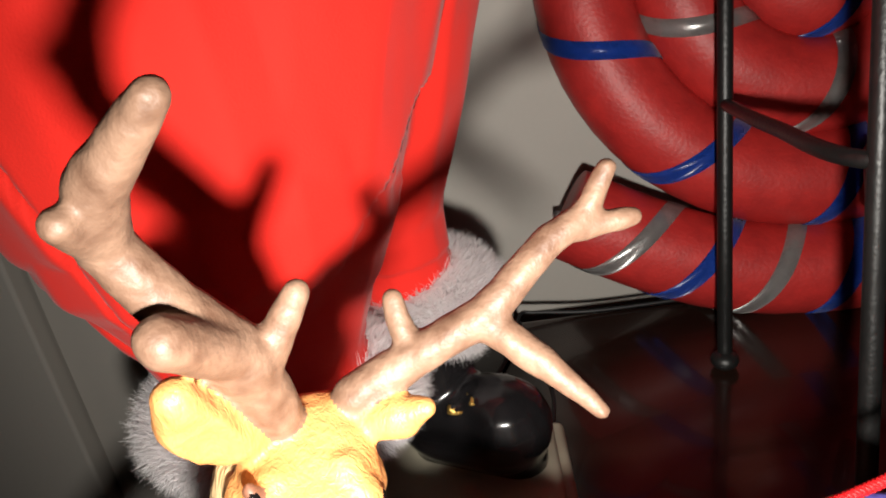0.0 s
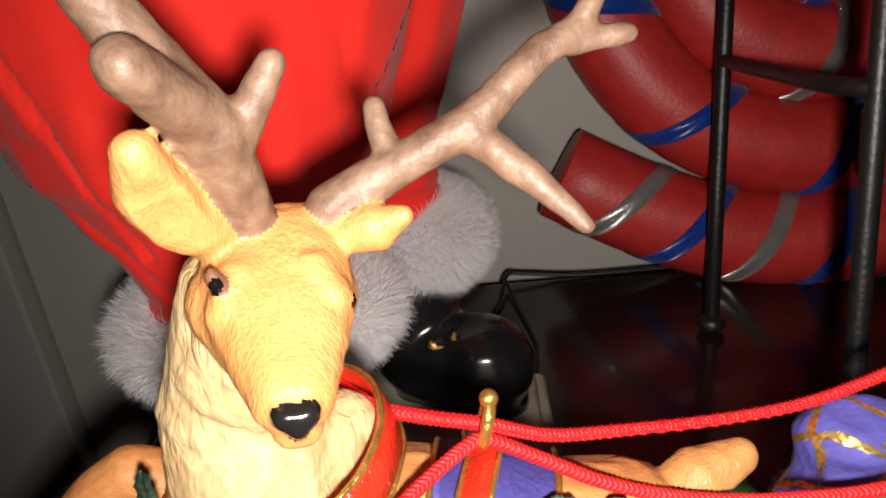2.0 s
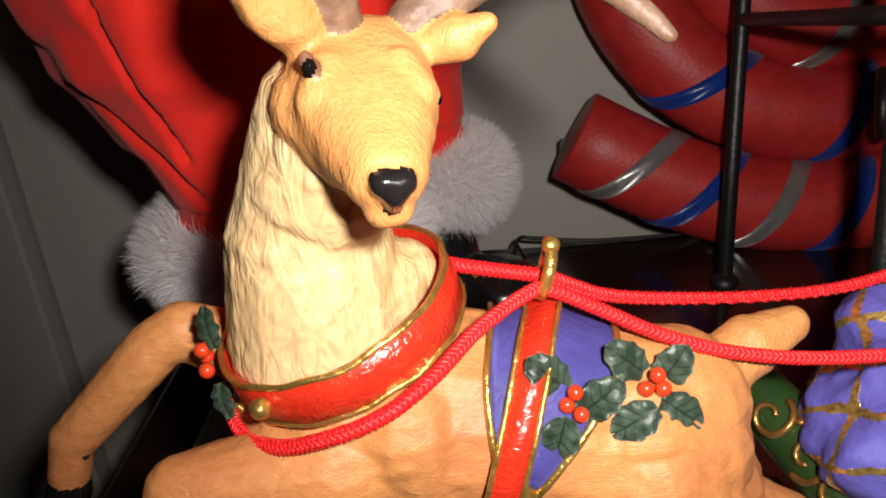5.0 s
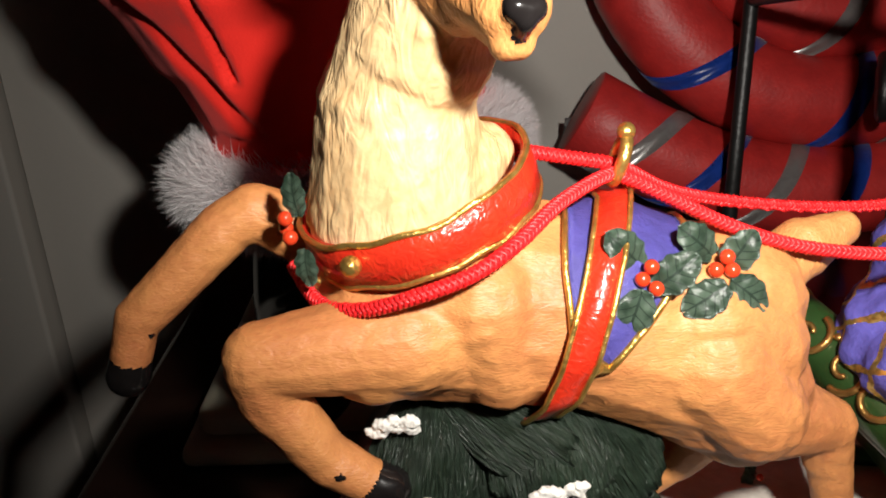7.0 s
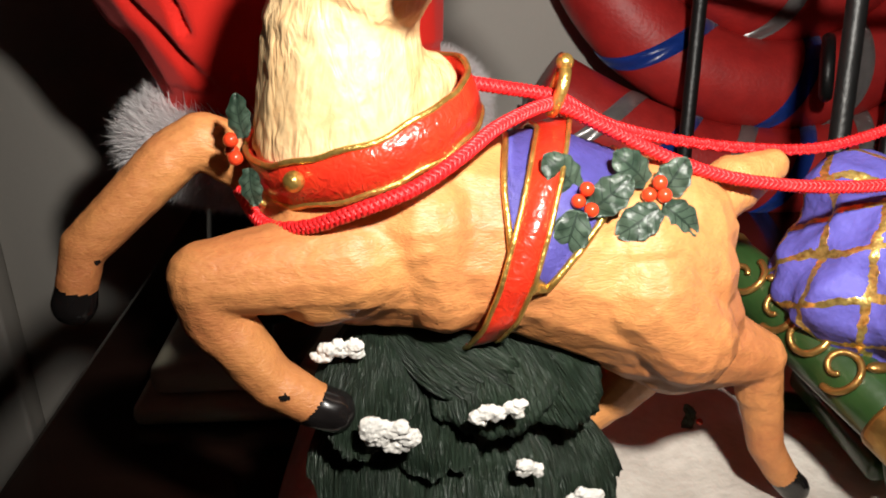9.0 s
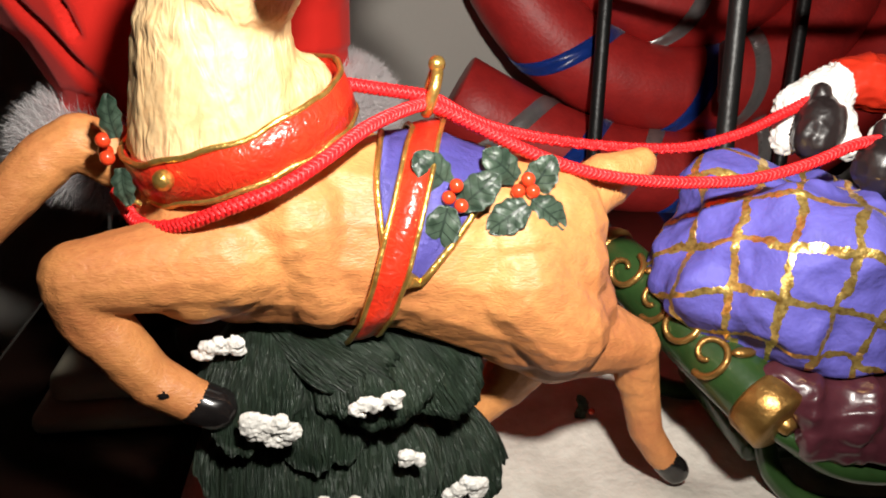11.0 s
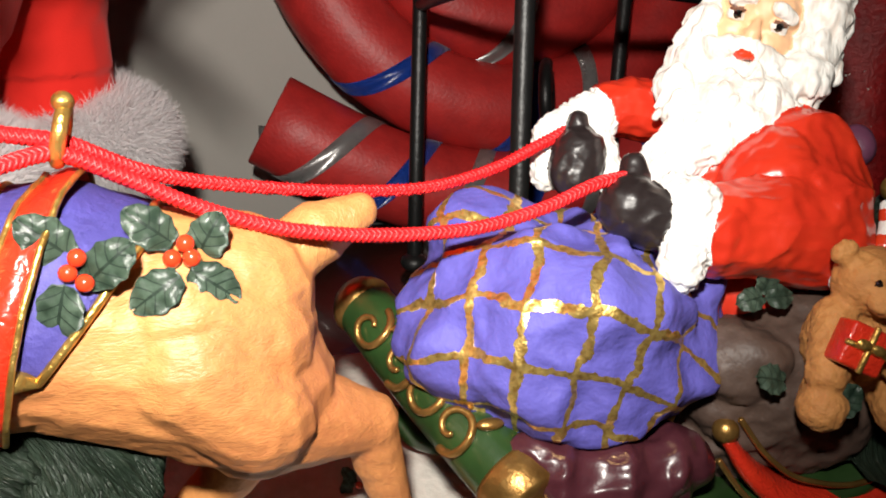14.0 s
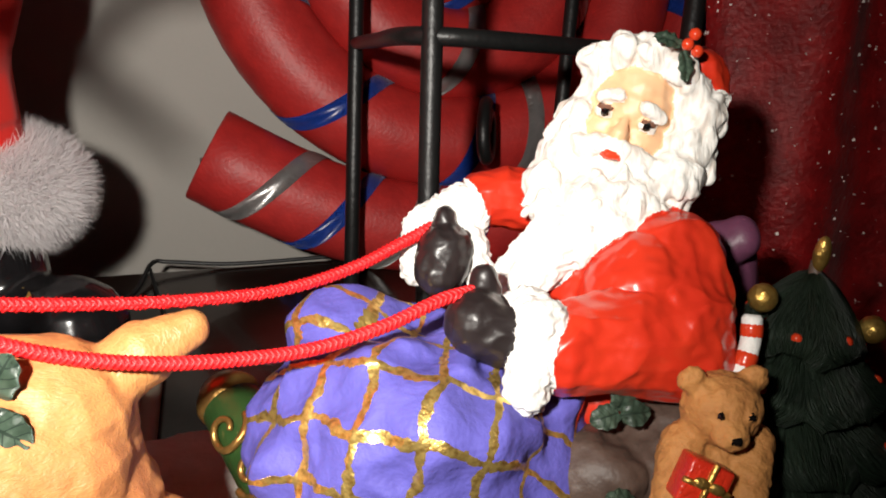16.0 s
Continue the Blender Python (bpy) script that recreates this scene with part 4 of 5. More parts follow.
# bearded figurine in the red coat: one casting
def bearded_figurine():
    C, T, W, S, G, E, R, D = range(8)
    across = Vector((0.825, -0.495, -0.27)).normalized()
    above = Vector((0.31, 0.03, 0.95))
    above = (above - across * above.dot(across)).normalized()
    ahead = across.cross(above)

    def fc(e, f, u):
        return tuple(Vector((0.2000, 0.1815, 0.2145)) + (across * e + ahead * f + above * u) * 0.001)

    P = [
        (C, (0.200, 0.184, 0.158), (0.0265, 0.028, 0.034)), (C, (0.196, 0.180, 0.128), (0.034, 0.034, 0.016)),
        (C, (0.2110, 0.1640, 0.1720), (0.2060, 0.1470, 0.1560), 0.0175, 0.0190), (C, (0.2060, 0.1470, 0.1550), (0.1680, 0.1430, 0.1580), 0.0190, 0.0130), (C, (0.2000, 0.1580, 0.1640), (0.0200, 0.0180, 0.0200)),
        (C, (0.190, 0.206, 0.180), (0.165, 0.207, 0.181), 0.0125, 0.0100),
        # cuffs and trim
        (T, (0.1600, 0.1420, 0.1680), (0.1545, 0.1365, 0.1490), 0.0072, 0.0068), (T, (0.1590, 0.150, 0.166), (0.1580, 0.152, 0.158), 0.0085, 0.0075), (T, (0.1570, 0.2060, 0.1780), (0.1430, 0.2050, 0.1720), 0.0100, 0.0090), (T, (0.1420, 0.205, 0.172), (0.1390, 0.201, 0.160), 0.0075, 0.006), (T, (0.1560, 0.196, 0.170), (0.1580, 0.190, 0.160), 0.006, 0.005),
        (T, (0.1850, 0.1740, 0.1800), (0.1640, 0.1735, 0.1620), 0.0085, 0.0062), (T, (0.1780, 0.1800, 0.1790), (0.1640, 0.1810, 0.1640), 0.0070, 0.0055),
        # mittens
        (G, (0.1515, 0.1490, 0.1610), (0.1440, 0.1510, 0.1645), 0.0098, 0.0096), (G, (0.1480, 0.1560, 0.1680), (0.1485, 0.1590, 0.1745), 0.0052, 0.0044),
        (G, (0.1460, 0.1920, 0.1700), (0.1440, 0.1900, 0.1640), 0.0092, 0.0090), (G, (0.1460, 0.1950, 0.1740), (0.1465, 0.1960, 0.1800), 0.0046, 0.0036),
        # face
        (S, fc(-2, -10.5, 4), fc(3, -10.5, 4), 0.0112, 0.0112), (S, fc(0, -9.5, 10), fc(2, -9.5, 10), 0.0095, 0.0095), (S, fc(-6.5, -6.5, -5), fc(-4.5, -6, -5), 0.0062, 0.0062), (S, fc(6, -6.5, -5), fc(8, -7, -5), 0.0064, 0.0064),
        (S, fc(-0.2, 0.6, -0.5), fc(-0.4, 2.6, -4.6), 0.0015, 0.0026), (S, fc(-2.4, 0.8, -5.0), fc(1.8, 0.8, -5.0), 0.0016, 0.0016),
        (W, fc(-8.4, -1.0, 0), fc(-5.6, -0.3, 0), 0.0013, 0.0014), (W, fc(5.6, -0.3, 0), fc(8.4, -1.0, 0), 0.0014, 0.0013), (E, fc(-6.8, 0.9, 0.1), fc(-6.8, 0.8, -0.3), 0.0012, 0.0012), (E, fc(6.8, 0.9, 0.1), fc(6.8, 0.8, -0.3), 0.0012, 0.0012), (D, fc(-8.8, 0.0, 0.9), fc(-5.2, 0.6, 1.3), 0.0007, 0.0007), (D, fc(5.2, 0.6, 1.3), fc(8.8, 0.0, 0.9), 0.0007, 0.0007),
        (W, fc(-9.8, -0.6, 4.4), fc(-4.6, 0.9, 5.6), 0.0017, 0.0019), (W, fc(4.6, 0.9, 5.6), fc(9.8, -0.9, 4.0), 0.0019, 0.0017), (R, fc(-1.6, 3.6, -11.6), fc(1.6, 3.4, -11.6), 0.0014, 0.0013),
        (W, fc(-0.6, 3.0, -8.2), fc(-10, 0.2, -12.0), 0.0022, 0.0040), (W, fc(0.4, 3.0, -8.2), fc(10.5, -0.4, -11.5), 0.0022, 0.0040),
        (C, fc(15, -17, 20), fc(18, -18, 15), 0.0100, 0.0095),
    ]
    rnd = random.Random(4)
    locks = [(20, -13, 8, 9.5), (21, -12, -3, 10), (20.5, -6, -12, 9.5), (17, -9, -20, 8.5), (-11.5, -11, 7, 5.5), (-14, -9, -3, 5.5), (-14, -8, -11, 6.5), (-15, -7, -20, 7.5), (-16, -2, -28, 7), (-11, 2, -34, 7), (0, -5, -21, 10), (1, 2.5, -29, 11), (10, -1, -23, 11), (10, 5.5, -33, 8.5), (19, 0, -26, 7), (-4, 6.5, -37, 7), (5, 8.5, -38, 6.5),
             (-14, -10, 13.5, 6), (-8, -7, 19.5, 6), (0, -6, 21.0, 6.2), (8, -7, 20.0, 6.2), (16, -10, 15.5, 6.2), (22, -14, 8, 6.5)]
    for n, (e, f, u, r) in enumerate(locks):
        P.append((W, fc(e - 0.5, f, u), fc(e + 0.5, f, u), r * 0.001, r * 0.001))
        for k in range(int(r * 1.4)):
            a, b = rnd.uniform(0, 6.283), rnd.uniform(-0.2, 1.0)
            c = math.sqrt(1 - b * b)
            d = np.array((c * math.cos(a), b, c * math.sin(a)))
            p = np.array((e, f, u)) + d * r * 0.95
            if abs(p[0] - 0.5) < 13 and -9 < p[2] < 17 and p[1] > -9:
                continue
            q = p + (np.array((rnd.uniform(-2.6, 2.6), 0.3, -rnd.uniform(3.5, 6.5))) if n < 17 else np.array((rnd.uniform(-1.5, 1.5), 0, rnd.uniform(-1.5, 1.5))))
            P.append((W, fc(*p), fc(*q), rnd.uniform(0.0017, 0.0024), rnd.uniform(0.0009, 0.0014) if n < 17 else 0.0019))
    ob = blob("bearded_figurine", P, [M_COAT, M_TRIM, M_WHITE, M_SKIN, M_MITT, M_EYE, M_BERRY, M_LID], 0.0007, 3, 0.0004, 260)
    crumple(ob, C, 0.0026, 52)
    crumple(ob, C, 0.0004, 150)
    crumple(ob, W, 0.0016, 150, True, (1, 1, 0.55))
    crumple(ob, T, 0.0011, 480, False)
    crumple(ob, G, 0.0006, 160)
    return tagged(ob, "bearded winter figurine in a glossy red coat holding the reins", "figurine")


bearded_figurine()
HAT_A, HAT_B, HAT_C = Vector((0.2130, 0.1740, 0.2320)), Vector((0.2080, 0.1770, 0.2392)), Vector((0.2140, 0.1755, 0.2382))
sprig = thing("holly_sprig", "small dark green holly leaf with red berries on the hat", "holly", "holly sprigs on the ornament")
holly_leaf(HAT_A, (0.15, -0.2, -1), (0.1, -1, 0.3), 0.0095, 0.0027, sprig)
holly_leaf(HAT_B, (-0.9, 0.2, 0.25), (0.0, -0.8, 0.7), 0.0090, 0.0028, sprig)
berries((HAT_C, HAT_C + Vector((0.0035, 0, -0.002)), HAT_C + Vector((0.002, 0, 0.003))), 0.0019, sprig)
sprig = thing("holly_sprig", "dark green holly leaves beside the coat", "holly", "holly sprigs on the ornament")
for at, tip in (((0.1800, 0.1360, 0.1375), (-1, 0, -0.2)), ((0.1890, 0.1345, 0.1385), (1, 0, 0)), ((0.1852, 0.1365, 0.1435), (0.2, 0, 1))):
    holly_leaf(at, tip, (0, -0.8, 0.6), 0.0095, 0.0038, sprig)

# sack, bear, presents and small tree behind the coat
sack = blob("brown_sack", [(0, (0.212, 0.142, 0.102), (0.044, 0.024, 0.030)), (0, (0.180, 0.137, 0.117), (0.014, 0.014, 0.012)), (0, (0.240, 0.145, 0.098), (0.030, 0.022, 0.024)), (0, (0.190, 0.150, 0.080), (0.026, 0.020, 0.026))], [M_BROWN], 0.0015, 4, 0.0016, 60)
crumple(sack, 0, 0.0050, 42)
crumple(sack, 0, 0.0012, 150)
tagged(sack, "lumpy dark brown sack in the sleigh", "sack")
bear = blob("teddy_bear", [
    (0, (0.2030, 0.1170, 0.1500), (0.0112, 0.0105, 0.0100)), (0, (0.2000, 0.1080, 0.1480), (0.0052, 0.0050, 0.0042)), (0, (0.1940, 0.1195, 0.1585), (0.0042, 0.0030, 0.0040)), (0, (0.2125, 0.1180, 0.1575), (0.0042, 0.0030, 0.0042)),
    (0, (0.2040, 0.1200, 0.1300), (0.0150, 0.0120, 0.0150)), (0, (0.1930, 0.1170, 0.1400), (0.1860, 0.1080, 0.1270), 0.0062, 0.0058), (0, (0.2140, 0.1150, 0.1380), (0.2060, 0.1040, 0.1300), 0.0062, 0.0056),
    (0, (0.1940, 0.1140, 0.1190), (0.1850, 0.1060, 0.1180), 0.0072, 0.0070), (0, (0.2140, 0.1120, 0.1180), (0.2100, 0.1030, 0.1150), 0.0075, 0.0072),
    (1, (0.1990, 0.1035, 0.1490), (0.0016, 0.0012, 0.0012)), (1, (0.1965, 0.1085, 0.1535), (0.0009, 0.0009, 0.0010)), (1, (0.2050, 0.1070, 0.1530), (0.0009, 0.0009, 0.0010))], [M_BEAR, M_EYE], 0.0009, 3, 0.0006, 500)
bear.location = (0.0008, 0.0, 0.0)
tagged(bear, "small brown teddy bear figurine holding a present", "teddy bear")
gift = thing("present", "small red present tied with a gold bow", "present")
gift_box = part("box", box(-0.0075, 0.0075, -0.005, 0.005, -0.0075, 0.0075, 0.0012), M_RED, gift)
for a, b in (((-0.0077, -0.0052, 0), (0.0077, -0.0052, 0.0002)), ((0, -0.0052, -0.0077), (0.0002, -0.0052, 0.0077))):
    part("ribbon", tube([a, b], 0.0011, 8), M_GOLD, gift_box)
for s in (-1, 1):
    part("bow", ball((0.0026 * s, -0.0065, 0.001), 0.0026, scale=(1.1, 0.5, 0.7)), M_GOLD, gift_box)
gift.matrix_world = pose(0.1915, 0.1045, 0.1372, -20, 22, -20) @ Matrix.Scale(0.82, 4)
sprig = thing("holly_sprig", "dark green holly leaves under the bear", "holly", "holly sprigs on the ornament")
for at, tip in (((0.1860, 0.1080, 0.1180), (-0.4, 0, -0.9)), ((0.1775, 0.1180, 0.1210), (-1, 0, 0.3)), ((0.1900, 0.1030, 0.1215), (0.6, 0, 0.7))):
    holly_leaf(at, tip, (0, -0.8, 0.6), 0.0110, 0.0046, sprig)


def small_tree():
    ob = thing("small_christmas_tree", "small dark green Christmas tree with red berries and a gold star", "tree")
    c, rnd = Vector((0.2530, 0.1470, -0.0035)), random.Random(9)
    part("trunk", tube([c + Vector((0, 0, 0.070)), c + Vector((0, 0, 0.180))], [0.004, 0.002], 8), M_BROWN, ob)
    for tier in range(5):
        z, r = 0.167 - tier * 0.0165, 0.0150 + tier * 0.0072
        n = 5 + tier
        for k in range(n):
            a = 2 * math.pi * (k + 0.5 * (tier % 2) + rnd.uniform(-0.15, 0.15)) / n
            way = Vector((math.cos(a), math.sin(a), 0))
            bm = bmesh.new()
            uvl = bm.loops.layers.uv.new("UVMap")
            rows, flat = [], {}
            for i in range(9):
                f = i / 8
                row = []
                for j in range(13):
                    g = j / 6 - 1
                    half = (0.0045 + 0.0100 * f) * (1 + 0.10 * tier) * math.sqrt(max(0.05, 1 - max(0.0, f - 0.72) ** 2 * 9))
                    droop = 0.010 - 0.020 * f ** 1.2 - 0.0055 * g * g + 0.0016 * noise.noise(Vector((g * 7, f * 2, tier * 9 + k)))
                    v = bm.verts.new(c + way * (0.002 + r * 1.25 * f * (1 - 0.16 * g * g + 0.05 * noise.noise(Vector((g * 9, tier, k))))) + way.cross(Vector((0, 0, 1))) * (half * g) + Vector((0, 0, z + droop)))
                    flat[v] = (g * 0.5 + k + tier * 7, f)
                    row.append(v)
                rows.append(row)
            for p, q in zip(rows, rows[1:]):
                for j in range(12):
                    face = bm.faces.new((p[j], q[j], q[j + 1], p[j + 1]))
                    for lp in face.loops:
                        lp[uvl].uv = flat[lp.vert]
            bmesh.ops.solidify(bm, geom=list(bm.faces), thickness=0.0040)
            bmesh.ops.recalc_face_normals(bm, faces=bm.faces)
            tuft = part("bough", bm, M_PINE, ob)
            if k % 2 == tier % 2 or tier == 0:
                part("berry", ball(c + way * (r * 1.1) + Vector((0, 0, z - 0.0065)), 0.0018, seg=12), M_BERRY, tuft)
    part("star", ball(c + Vector((0, -0.001, 0.183)), 0.0048, scale=(0.55, 0.5, 1.25)), M_GOLD, ob, "gold star")
    for x, y, z in ((0.2330, 0.1440, 0.1675), (0.2720, 0.1380, 0.1555), (0.2790, 0.1340, 0.1130)):
        part("bauble", ball((x, y, z), 0.0045), M_GOLD, ob, "gold bauble")
    return ob


small_tree()
cane = thing("candy_cane", "white candy cane with red stripes beside the bear", "candy cane")
hooked = [Vector(p) for p in spline([(0.2020, 0.1270, 0.1450), (0.2100, 0.1285, 0.1455), (0.2180, 0.1300, 0.1500), (0.2225, 0.1330, 0.1580), (0.2240, 0.1360, 0.1655)], 8)]
stick = part("stick", tube(hooked, 0.0030, 12), M_TRIM, cane)
for k in range(3, 32, 8):
    part("stripe", tube(hooked[k:k + 4], 0.00325, 12), M_BERRY, stick, "red stripe")
lump = blob("purple_sack", [(0, (0.2540, 0.2000, 0.1440), (0.020, 0.018, 0.026)), (0, (0.2440, 0.1950, 0.1200), (0.030, 0.022, 0.030)), (0, (0.2480, 0.1880, 0.1660), (0.2520, 0.1850, 0.1700), 0.010, 0.008)], [M_PURPLE], 0.0016, 4, 0.003, 60)
tagged(lump, "small dull purple sack behind the coat", "sack")


# standing doll in red velvet: one mesh with fluffy cuffs
def standing_doll():
    V, F, K, G = range(4)
    P = [
        (V, (-0.118, 0.325, 0.160), (-0.126, 0.345, 0.245), 0.050, 0.088), (V, (-0.126, 0.345, 0.245), (-0.150, 0.380, 0.420), 0.088, 0.135), (V, (-0.112, 0.350, 0.250), (-0.085, 0.380, 0.420), 0.076, 0.110),
        (V, (-0.058, 0.422, 0.150), (-0.064, 0.416, 0.205), 0.032, 0.038), (V, (-0.064, 0.416, 0.205), (-0.050, 0.410, 0.420), 0.040, 0.100),
        (F, (-0.118, 0.324, 0.135), (0.070, 0.060, 0.027)), (F, (-0.046, 0.425, 0.125), (0.046, 0.046, 0.032)),
        (K, (-0.052, 0.410, 0.100), (-0.050, 0.402, 0.062), 0.030, 0.031), (K, (-0.045, 0.395, 0.056), (-0.008, 0.377, 0.058), 0.029, 0.031), (K, (-0.050, 0.398, 0.034), (0.000, 0.375, 0.034), 0.018, 0.018),
        (K, (-0.125, 0.330, 0.110), (-0.128, 0.325, 0.062), 0.030, 0.031), (K, (-0.130, 0.322, 0.056), (-0.120, 0.285, 0.055), 0.029, 0.030), (K, (-0.130, 0.325, 0.034), (-0.120, 0.280, 0.034), 0.018, 0.018),
        (G, (-0.0390, 0.3672, 0.0790), (-0.0250, 0.3650, 0.0790), 0.0012, 0.0012), (G, (-0.0390, 0.3715, 0.0900), (-0.0250, 0.3695, 0.0900), 0.0012, 0.0012), (G, (-0.0390, 0.3672, 0.0790), (-0.0390, 0.3715, 0.0900), 0.0012, 0.0012), (G, (-0.0250, 0.3650, 0.0790), (-0.0250, 0.3695, 0.0900), 0.0012, 0.0012),
    ]
    ob = blob("standing_doll", P, [M_VELVET, M_FUR, M_BOOT, M_GOLD], 0.0024, 4, 0.0)
    me = ob.data
    bm = bmesh.new()
    bm.from_mesh(me)
    # folds in the velvet
    for v in bm.verts:
        if v.co.z > 0.165:
            q = v.co
            flap = 1.0 if q.y < 0.36 and q.x < -0.053 + (q.z - 0.238) * 0.66 else 0.0
            seam = -0.174 + (0.311 - q.z) * 0.27 if q.z < 0.35 else 9
            groove = math.exp(-((q.x - seam) / 0.0022) ** 2) if q.y < 0.345 and q.z > 0.19 else 0.0
            hang = math.exp(-((q.x + 0.178 - (0.214 - q.z) * 0.93) / 0.004) ** 2) if q.y < 0.33 and 0.16 < q.z < 0.225 else 0.0
            v.co = q + v.normal * (0.006 * flap * min(1.0, max(0.0, (q.z - 0.215) / 0.035)) - 0.0050 * groove - 0.004 * hang + 0.0045 * noise.noise(Vector((q.x * 16, q.y * 16, q.z * 5))) + 0.0018 * noise.noise(Vector((q.x * 50, q.y * 50, q.z * 14))))
    # fluff
    rnd = random.Random(2)
    cuff = [f for f in bm.faces if f.material_index == F]
    for f in cuff:
        c, nn = f.calc_center_median(), f.normal.copy()
        for k in range(9):
            s = c + Vector((rnd.uniform(-1, 1), rnd.uniform(-1, 1), rnd.uniform(-1, 1))) * 0.002
            d = (nn + Vector((rnd.uniform(-1, 1), rnd.uniform(-1, 1), rnd.uniform(-1.1, 0.7))) * 0.65).normalized()
            w = d.cross(Vector((rnd.uniform(-1, 1), rnd.uniform(-1, 1), rnd.uniform(-1, 1)))).normalized() * 0.00030
            L = rnd.uniform(0.005, 0.0125)
            tri = [bm.verts.new(s - w), bm.verts.new(s + w), bm.verts.new(s + d * L)]
            bm.faces.new(tri).material_index = F
    bm.to_mesh(me)
    bm.free()
    me.polygons.foreach_set("use_smooth", [True] * len(me.polygons))
    return tagged(ob, "standing doll in red velvet with white fur cuffs and black boots", "doll")


standing_doll()
stand = thing("doll_stand", "cream plastic stand under the doll's boots", "stand")
part("foot_plate", box(-0.190, 0.032, 0.262, 0.432, 0.0, 0.012, 0.005), M_CREAM, stand)
part("raised_plate", box(-0.182, 0.024, 0.270, 0.424, 0.0121, 0.030, 0.007), M_CREAM, stand)
cable = thing("power_cable", "thin black cable lying along the table's back edge", "cable")
part("wire", tube(spline([(-0.060, 0.455, 0.004), (-0.020, 0.490, 0.003), (0.005, 0.540, 0.004), (0.015, 0.578, 0.010), (0.030, 0.583, 0.008), (0.080, 0.582, 0.003), (0.16, 0.583, 0.003)], 10), 0.0018, 8), M_CABLE, cable)
part("wire", tube(spline([(0.013, 0.576, 0.008), (0.022, 0.530, 0.002), (0.030, 0.480, 0.002), (0.026, 0.440, 0.002)], 10), 0.0014, 8), M_CABLE, cable)


# big swirl of foam tube leaning at the wall
SC, LEANV = Vector((0.285, 0.640, 0.262)), Vector((0, 0.30, 0.954)).normalized()
TR = 0.0385


def swirl_path():
    pts = []
    for k in range(7):
        f = k / 7
        pts.append((-0.220 + 0.188 * f, -0.174 - 0.069 * math.sin(f * math.pi / 2)))
    for k in range(200):
        a = radians(-92 + 1110 * k / 199)
        r = 0.245 - 0.0740 * (math.degrees(a) + 90) / 360
        pts.append((r * math.cos(a), r * math.sin(a)))
    return [SC + Vector((u, 0, 0)) + LEANV * v for u, v in pts]


swirl = thing("foam_tube_swirl", "red foam tube coiled into a swirl, wrapped with ribbons", "decoration")
sp = swirl_path()
foam = part("foam_tube", tube(sp, TR, 36, blunt=(0.96, 0.03)), M_FOAM, swirl)
fr = frames(sp, (0, -1, 0))
dist = [0.0]
for a, b in zip(sp, sp[1:]):
    dist.append(dist[-1] + (b - a).length)


def ribbon(phase, pitch, width, mat, name, label, coil, gaps):
    bm = bmesh.new()
    prev = None
    total = dist[-1]
    steps = int(total / 0.0018)
    for k in range(steps):
        d = total * k / steps
        i = min(int(np.searchsorted(dist, d)), len(fr) - 1)
        i0 = max(i - 1, 0)
        f = (d - dist[i0]) / max(dist[i] - dist[i0], 1e-9) if i else 0
        if any(lo < d < hi for lo, hi in gaps):
            prev = None
            continue
        q, t, s, u = (fr[i0][m].lerp(fr[i][m], f) for m in range(4))
        a = 2 * math.pi * (d / pitch + (phase if d < 0.40 else coil))
        o = s * math.cos(a) + u * math.sin(a)
        across = (t * (2 * math.pi * TR / pitch) - (u * math.cos(a) - s * math.sin(a))).normalized()
        pair = [bm.verts.new(q + o * (TR + e) + across * (width * w)) for e, w in ((0.0006, -0.5), (0.0011, 0.0), (0.0006, 0.5))]
        if prev:
            for m in range(2):
                bm.faces.new((prev[m], prev[m + 1], pair[m + 1], pair[m]))
        prev = pair
    bmesh.ops.solidify(bm, geom=list(bm.faces), thickness=0.0004)
    bmesh.ops.recalc_face_normals(bm, faces=bm.faces)
    part(name, bm, mat, foam, label)


ribbon(0.80, 0.113, 0.0138, M_SILVER, "silver_ribbon", "silver satin ribbon", 0.23, ((0.36, 1.545), (1.66, 2.16)))
ribbon(0.30, 0.113, 0.0138, M_BLUERIB, "blue_ribbon", "blue satin ribbon", 0.675, ((-1, 0.075), (0.38, 0.45), (1.60, 2.45)))

# wrought iron stand in front of the swirl
iron = thing("iron_stand", "black wrought iron stand with round bars and a scroll", "stand")
BARS = ((0.1608, 0.4840, 0.0055, 0.066, 0.240), (0.1644, 0.2790, 0.0052, 0.050, 0.218), (0.3091, 0.4700, 0.0055, 0.150, 0.310), (0.3400, 0.3650, 0.0070, 0.170, 0.280))
RAIL = (0.1900, 0.2210, 0.1890, 0.2010)
joints = []
for x, y, r, sx, sy in BARS:
    f, lean = Vector((x, y, 0.0)), Vector((sx, sy, 1.0)) * 0.42
    bar = part("bar", tube([f + Vector((0, 0, 0.004)), f + lean * 0.25, f + lean * 0.5, f + lean], r, 14), M_IRON, iron)
    part("ball_foot", ball(f + Vector((0, 0, 0.0072)), 0.0105, scale=(1, 1, 0.68)), M_IRON, bar)
    joints.append(f + Vector((sx, sy, 1.0)) * RAIL[len(joints)])
joints.append((joints[1] + joints[3]) / 2 + Vector((0.010, -0.020, 0)))
part("rail", tube(spline([tuple(joints[0]), tuple((joints[0] + joints[1]) / 2 + Vector((-0.006, 0.0, 0))), tuple(joints[1]), tuple(joints[4]), tuple(joints[3])], 10), 0.0045, 12), M_IRON, iron)
curl = []
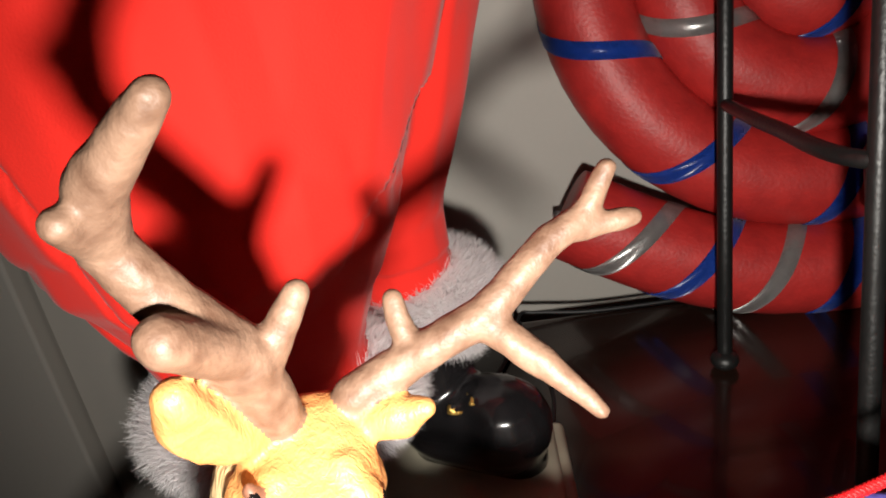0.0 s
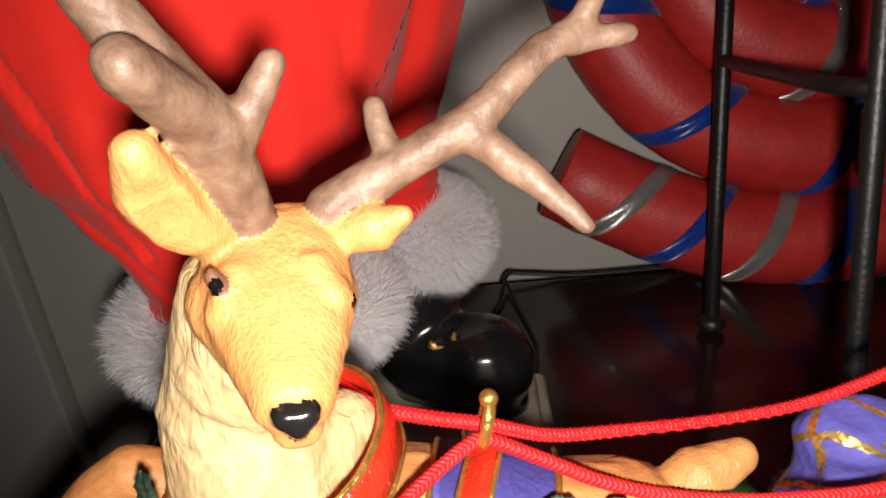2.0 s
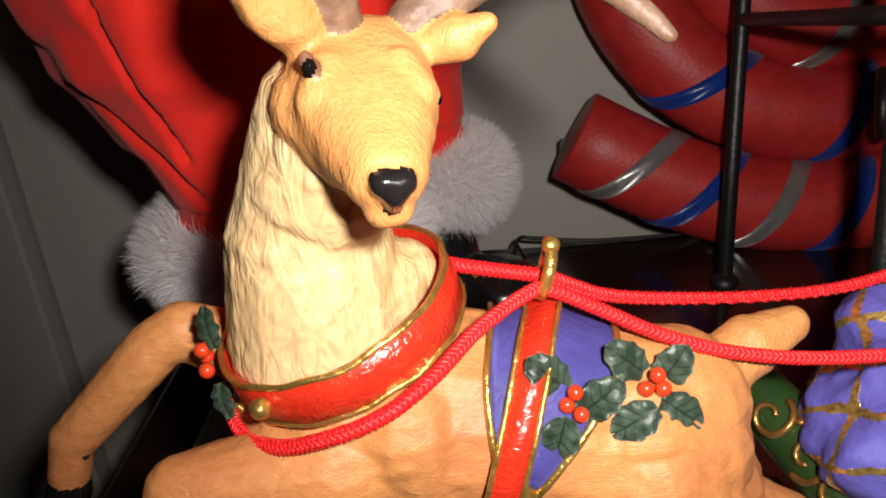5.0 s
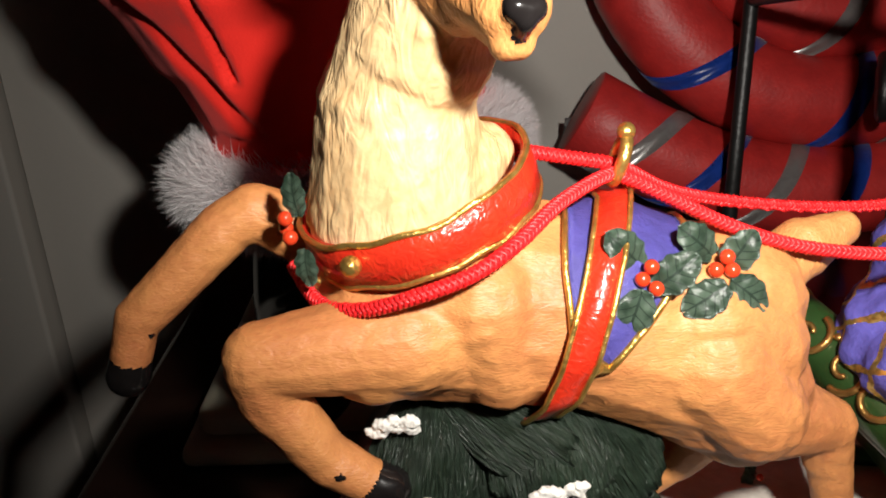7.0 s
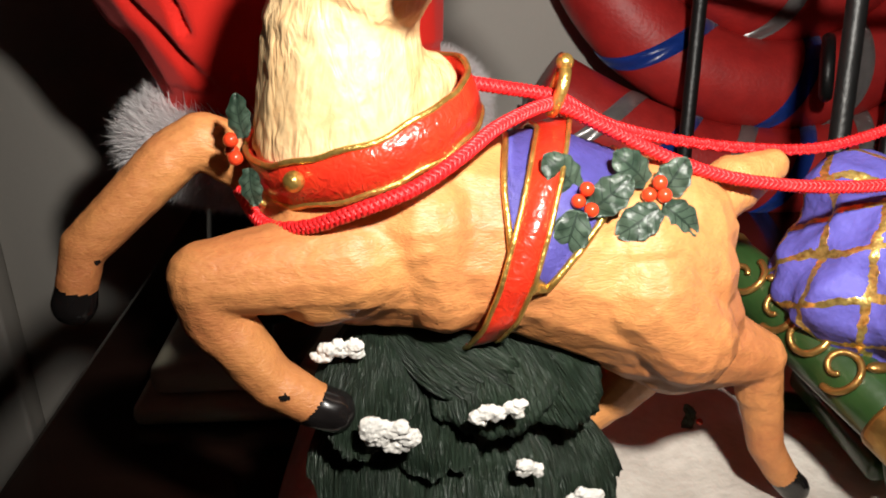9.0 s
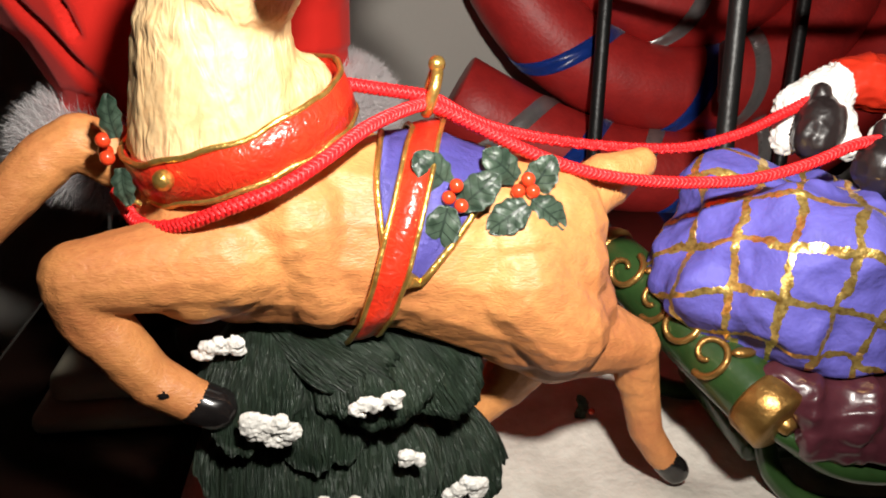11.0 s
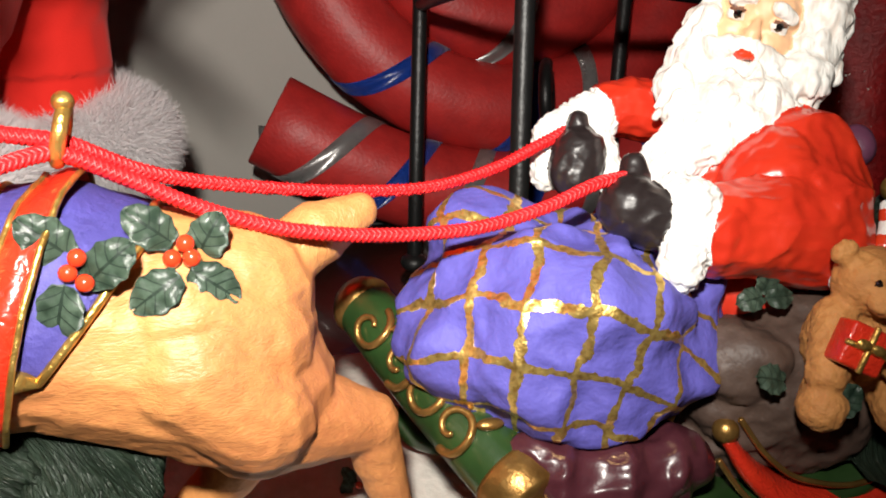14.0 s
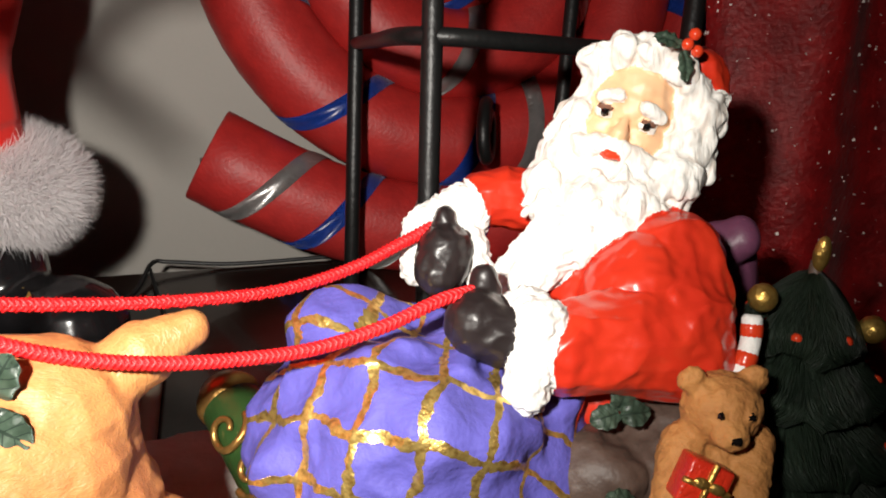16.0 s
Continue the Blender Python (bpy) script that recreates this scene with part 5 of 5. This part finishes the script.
for k in range(40):
    a = radians(90 + 430 * k / 39)
    r = 0.022 - 0.010 * k / 39
    curl.append(Vector((0.268 + 0.45 * r * math.cos(a), 0.505 + 0.9 * r * math.cos(a) + 0.25 * r * math.sin(a), 0.128 + r * math.sin(a))))
part("scroll", tube(curl, 0.0050, 12), M_IRON, iron)


# glittering red fabric at the far end
def glitter_fabric():
    bm = bmesh.new()
    rows = []
    for i in range(70):
        row = []
        for j in range(40):
            u, v = i / 69, j / 39
            x = 0.335 + 0.36 * u
            y = 0.330 - 0.05 * math.sin(u * 2.2) + 0.012 * math.sin(u * 24 + v * 2) + 0.006 * noise.noise(Vector((u * 9, v * 5, 0)))
            row.append(bm.verts.new((x + 0.012 * noise.noise(Vector((v * 3, u * 2, 4))), y + 0.03 * v, 0.002 + 0.40 * v)))
        rows.append(row)
    for a, b in zip(rows, rows[1:]):
        for j in range(39):
            bm.faces.new((a[j], b[j], b[j + 1], a[j + 1]))
    skin = [(f.calc_center_median(), f.normal.copy()) for f in bm.faces]
    bmesh.ops.solidify(bm, geom=list(bm.faces), thickness=0.003)
    bmesh.ops.recalc_face_normals(bm, faces=bm.faces)
    ob = thing("glitter_fabric", "dark red draped fabric with glittering flecks", "fabric")
    part("cloth", bm, M_SEQUIN, ob)
    rnd = random.Random(5)
    bm = bmesh.new()
    for k in range(1900):
        c, nn = skin[rnd.randrange(len(skin))]
        if nn.y > 0:
            nn = -nn
        c = c + Vector((rnd.uniform(-0.003, 0.003), 0, rnd.uniform(-0.005, 0.005))) + nn * 0.0062
        d = (nn + Vector((rnd.uniform(-1, 1), rnd.uniform(-1, 1), rnd.uniform(-1, 1))) * 0.35).normalized()
        s = d.orthogonal().normalized() * rnd.uniform(0.0003, 0.0013)
        w = d.cross(s)
        bm.faces.new([bm.verts.new(c + s), bm.verts.new(c + w), bm.verts.new(c - s), bm.verts.new(c - w)])
    part("glitter", bm, M_FLAKE, ob, "tiny glitter flecks, glint painted as pale colour")["kind"] = "stuff"


glitter_fabric()
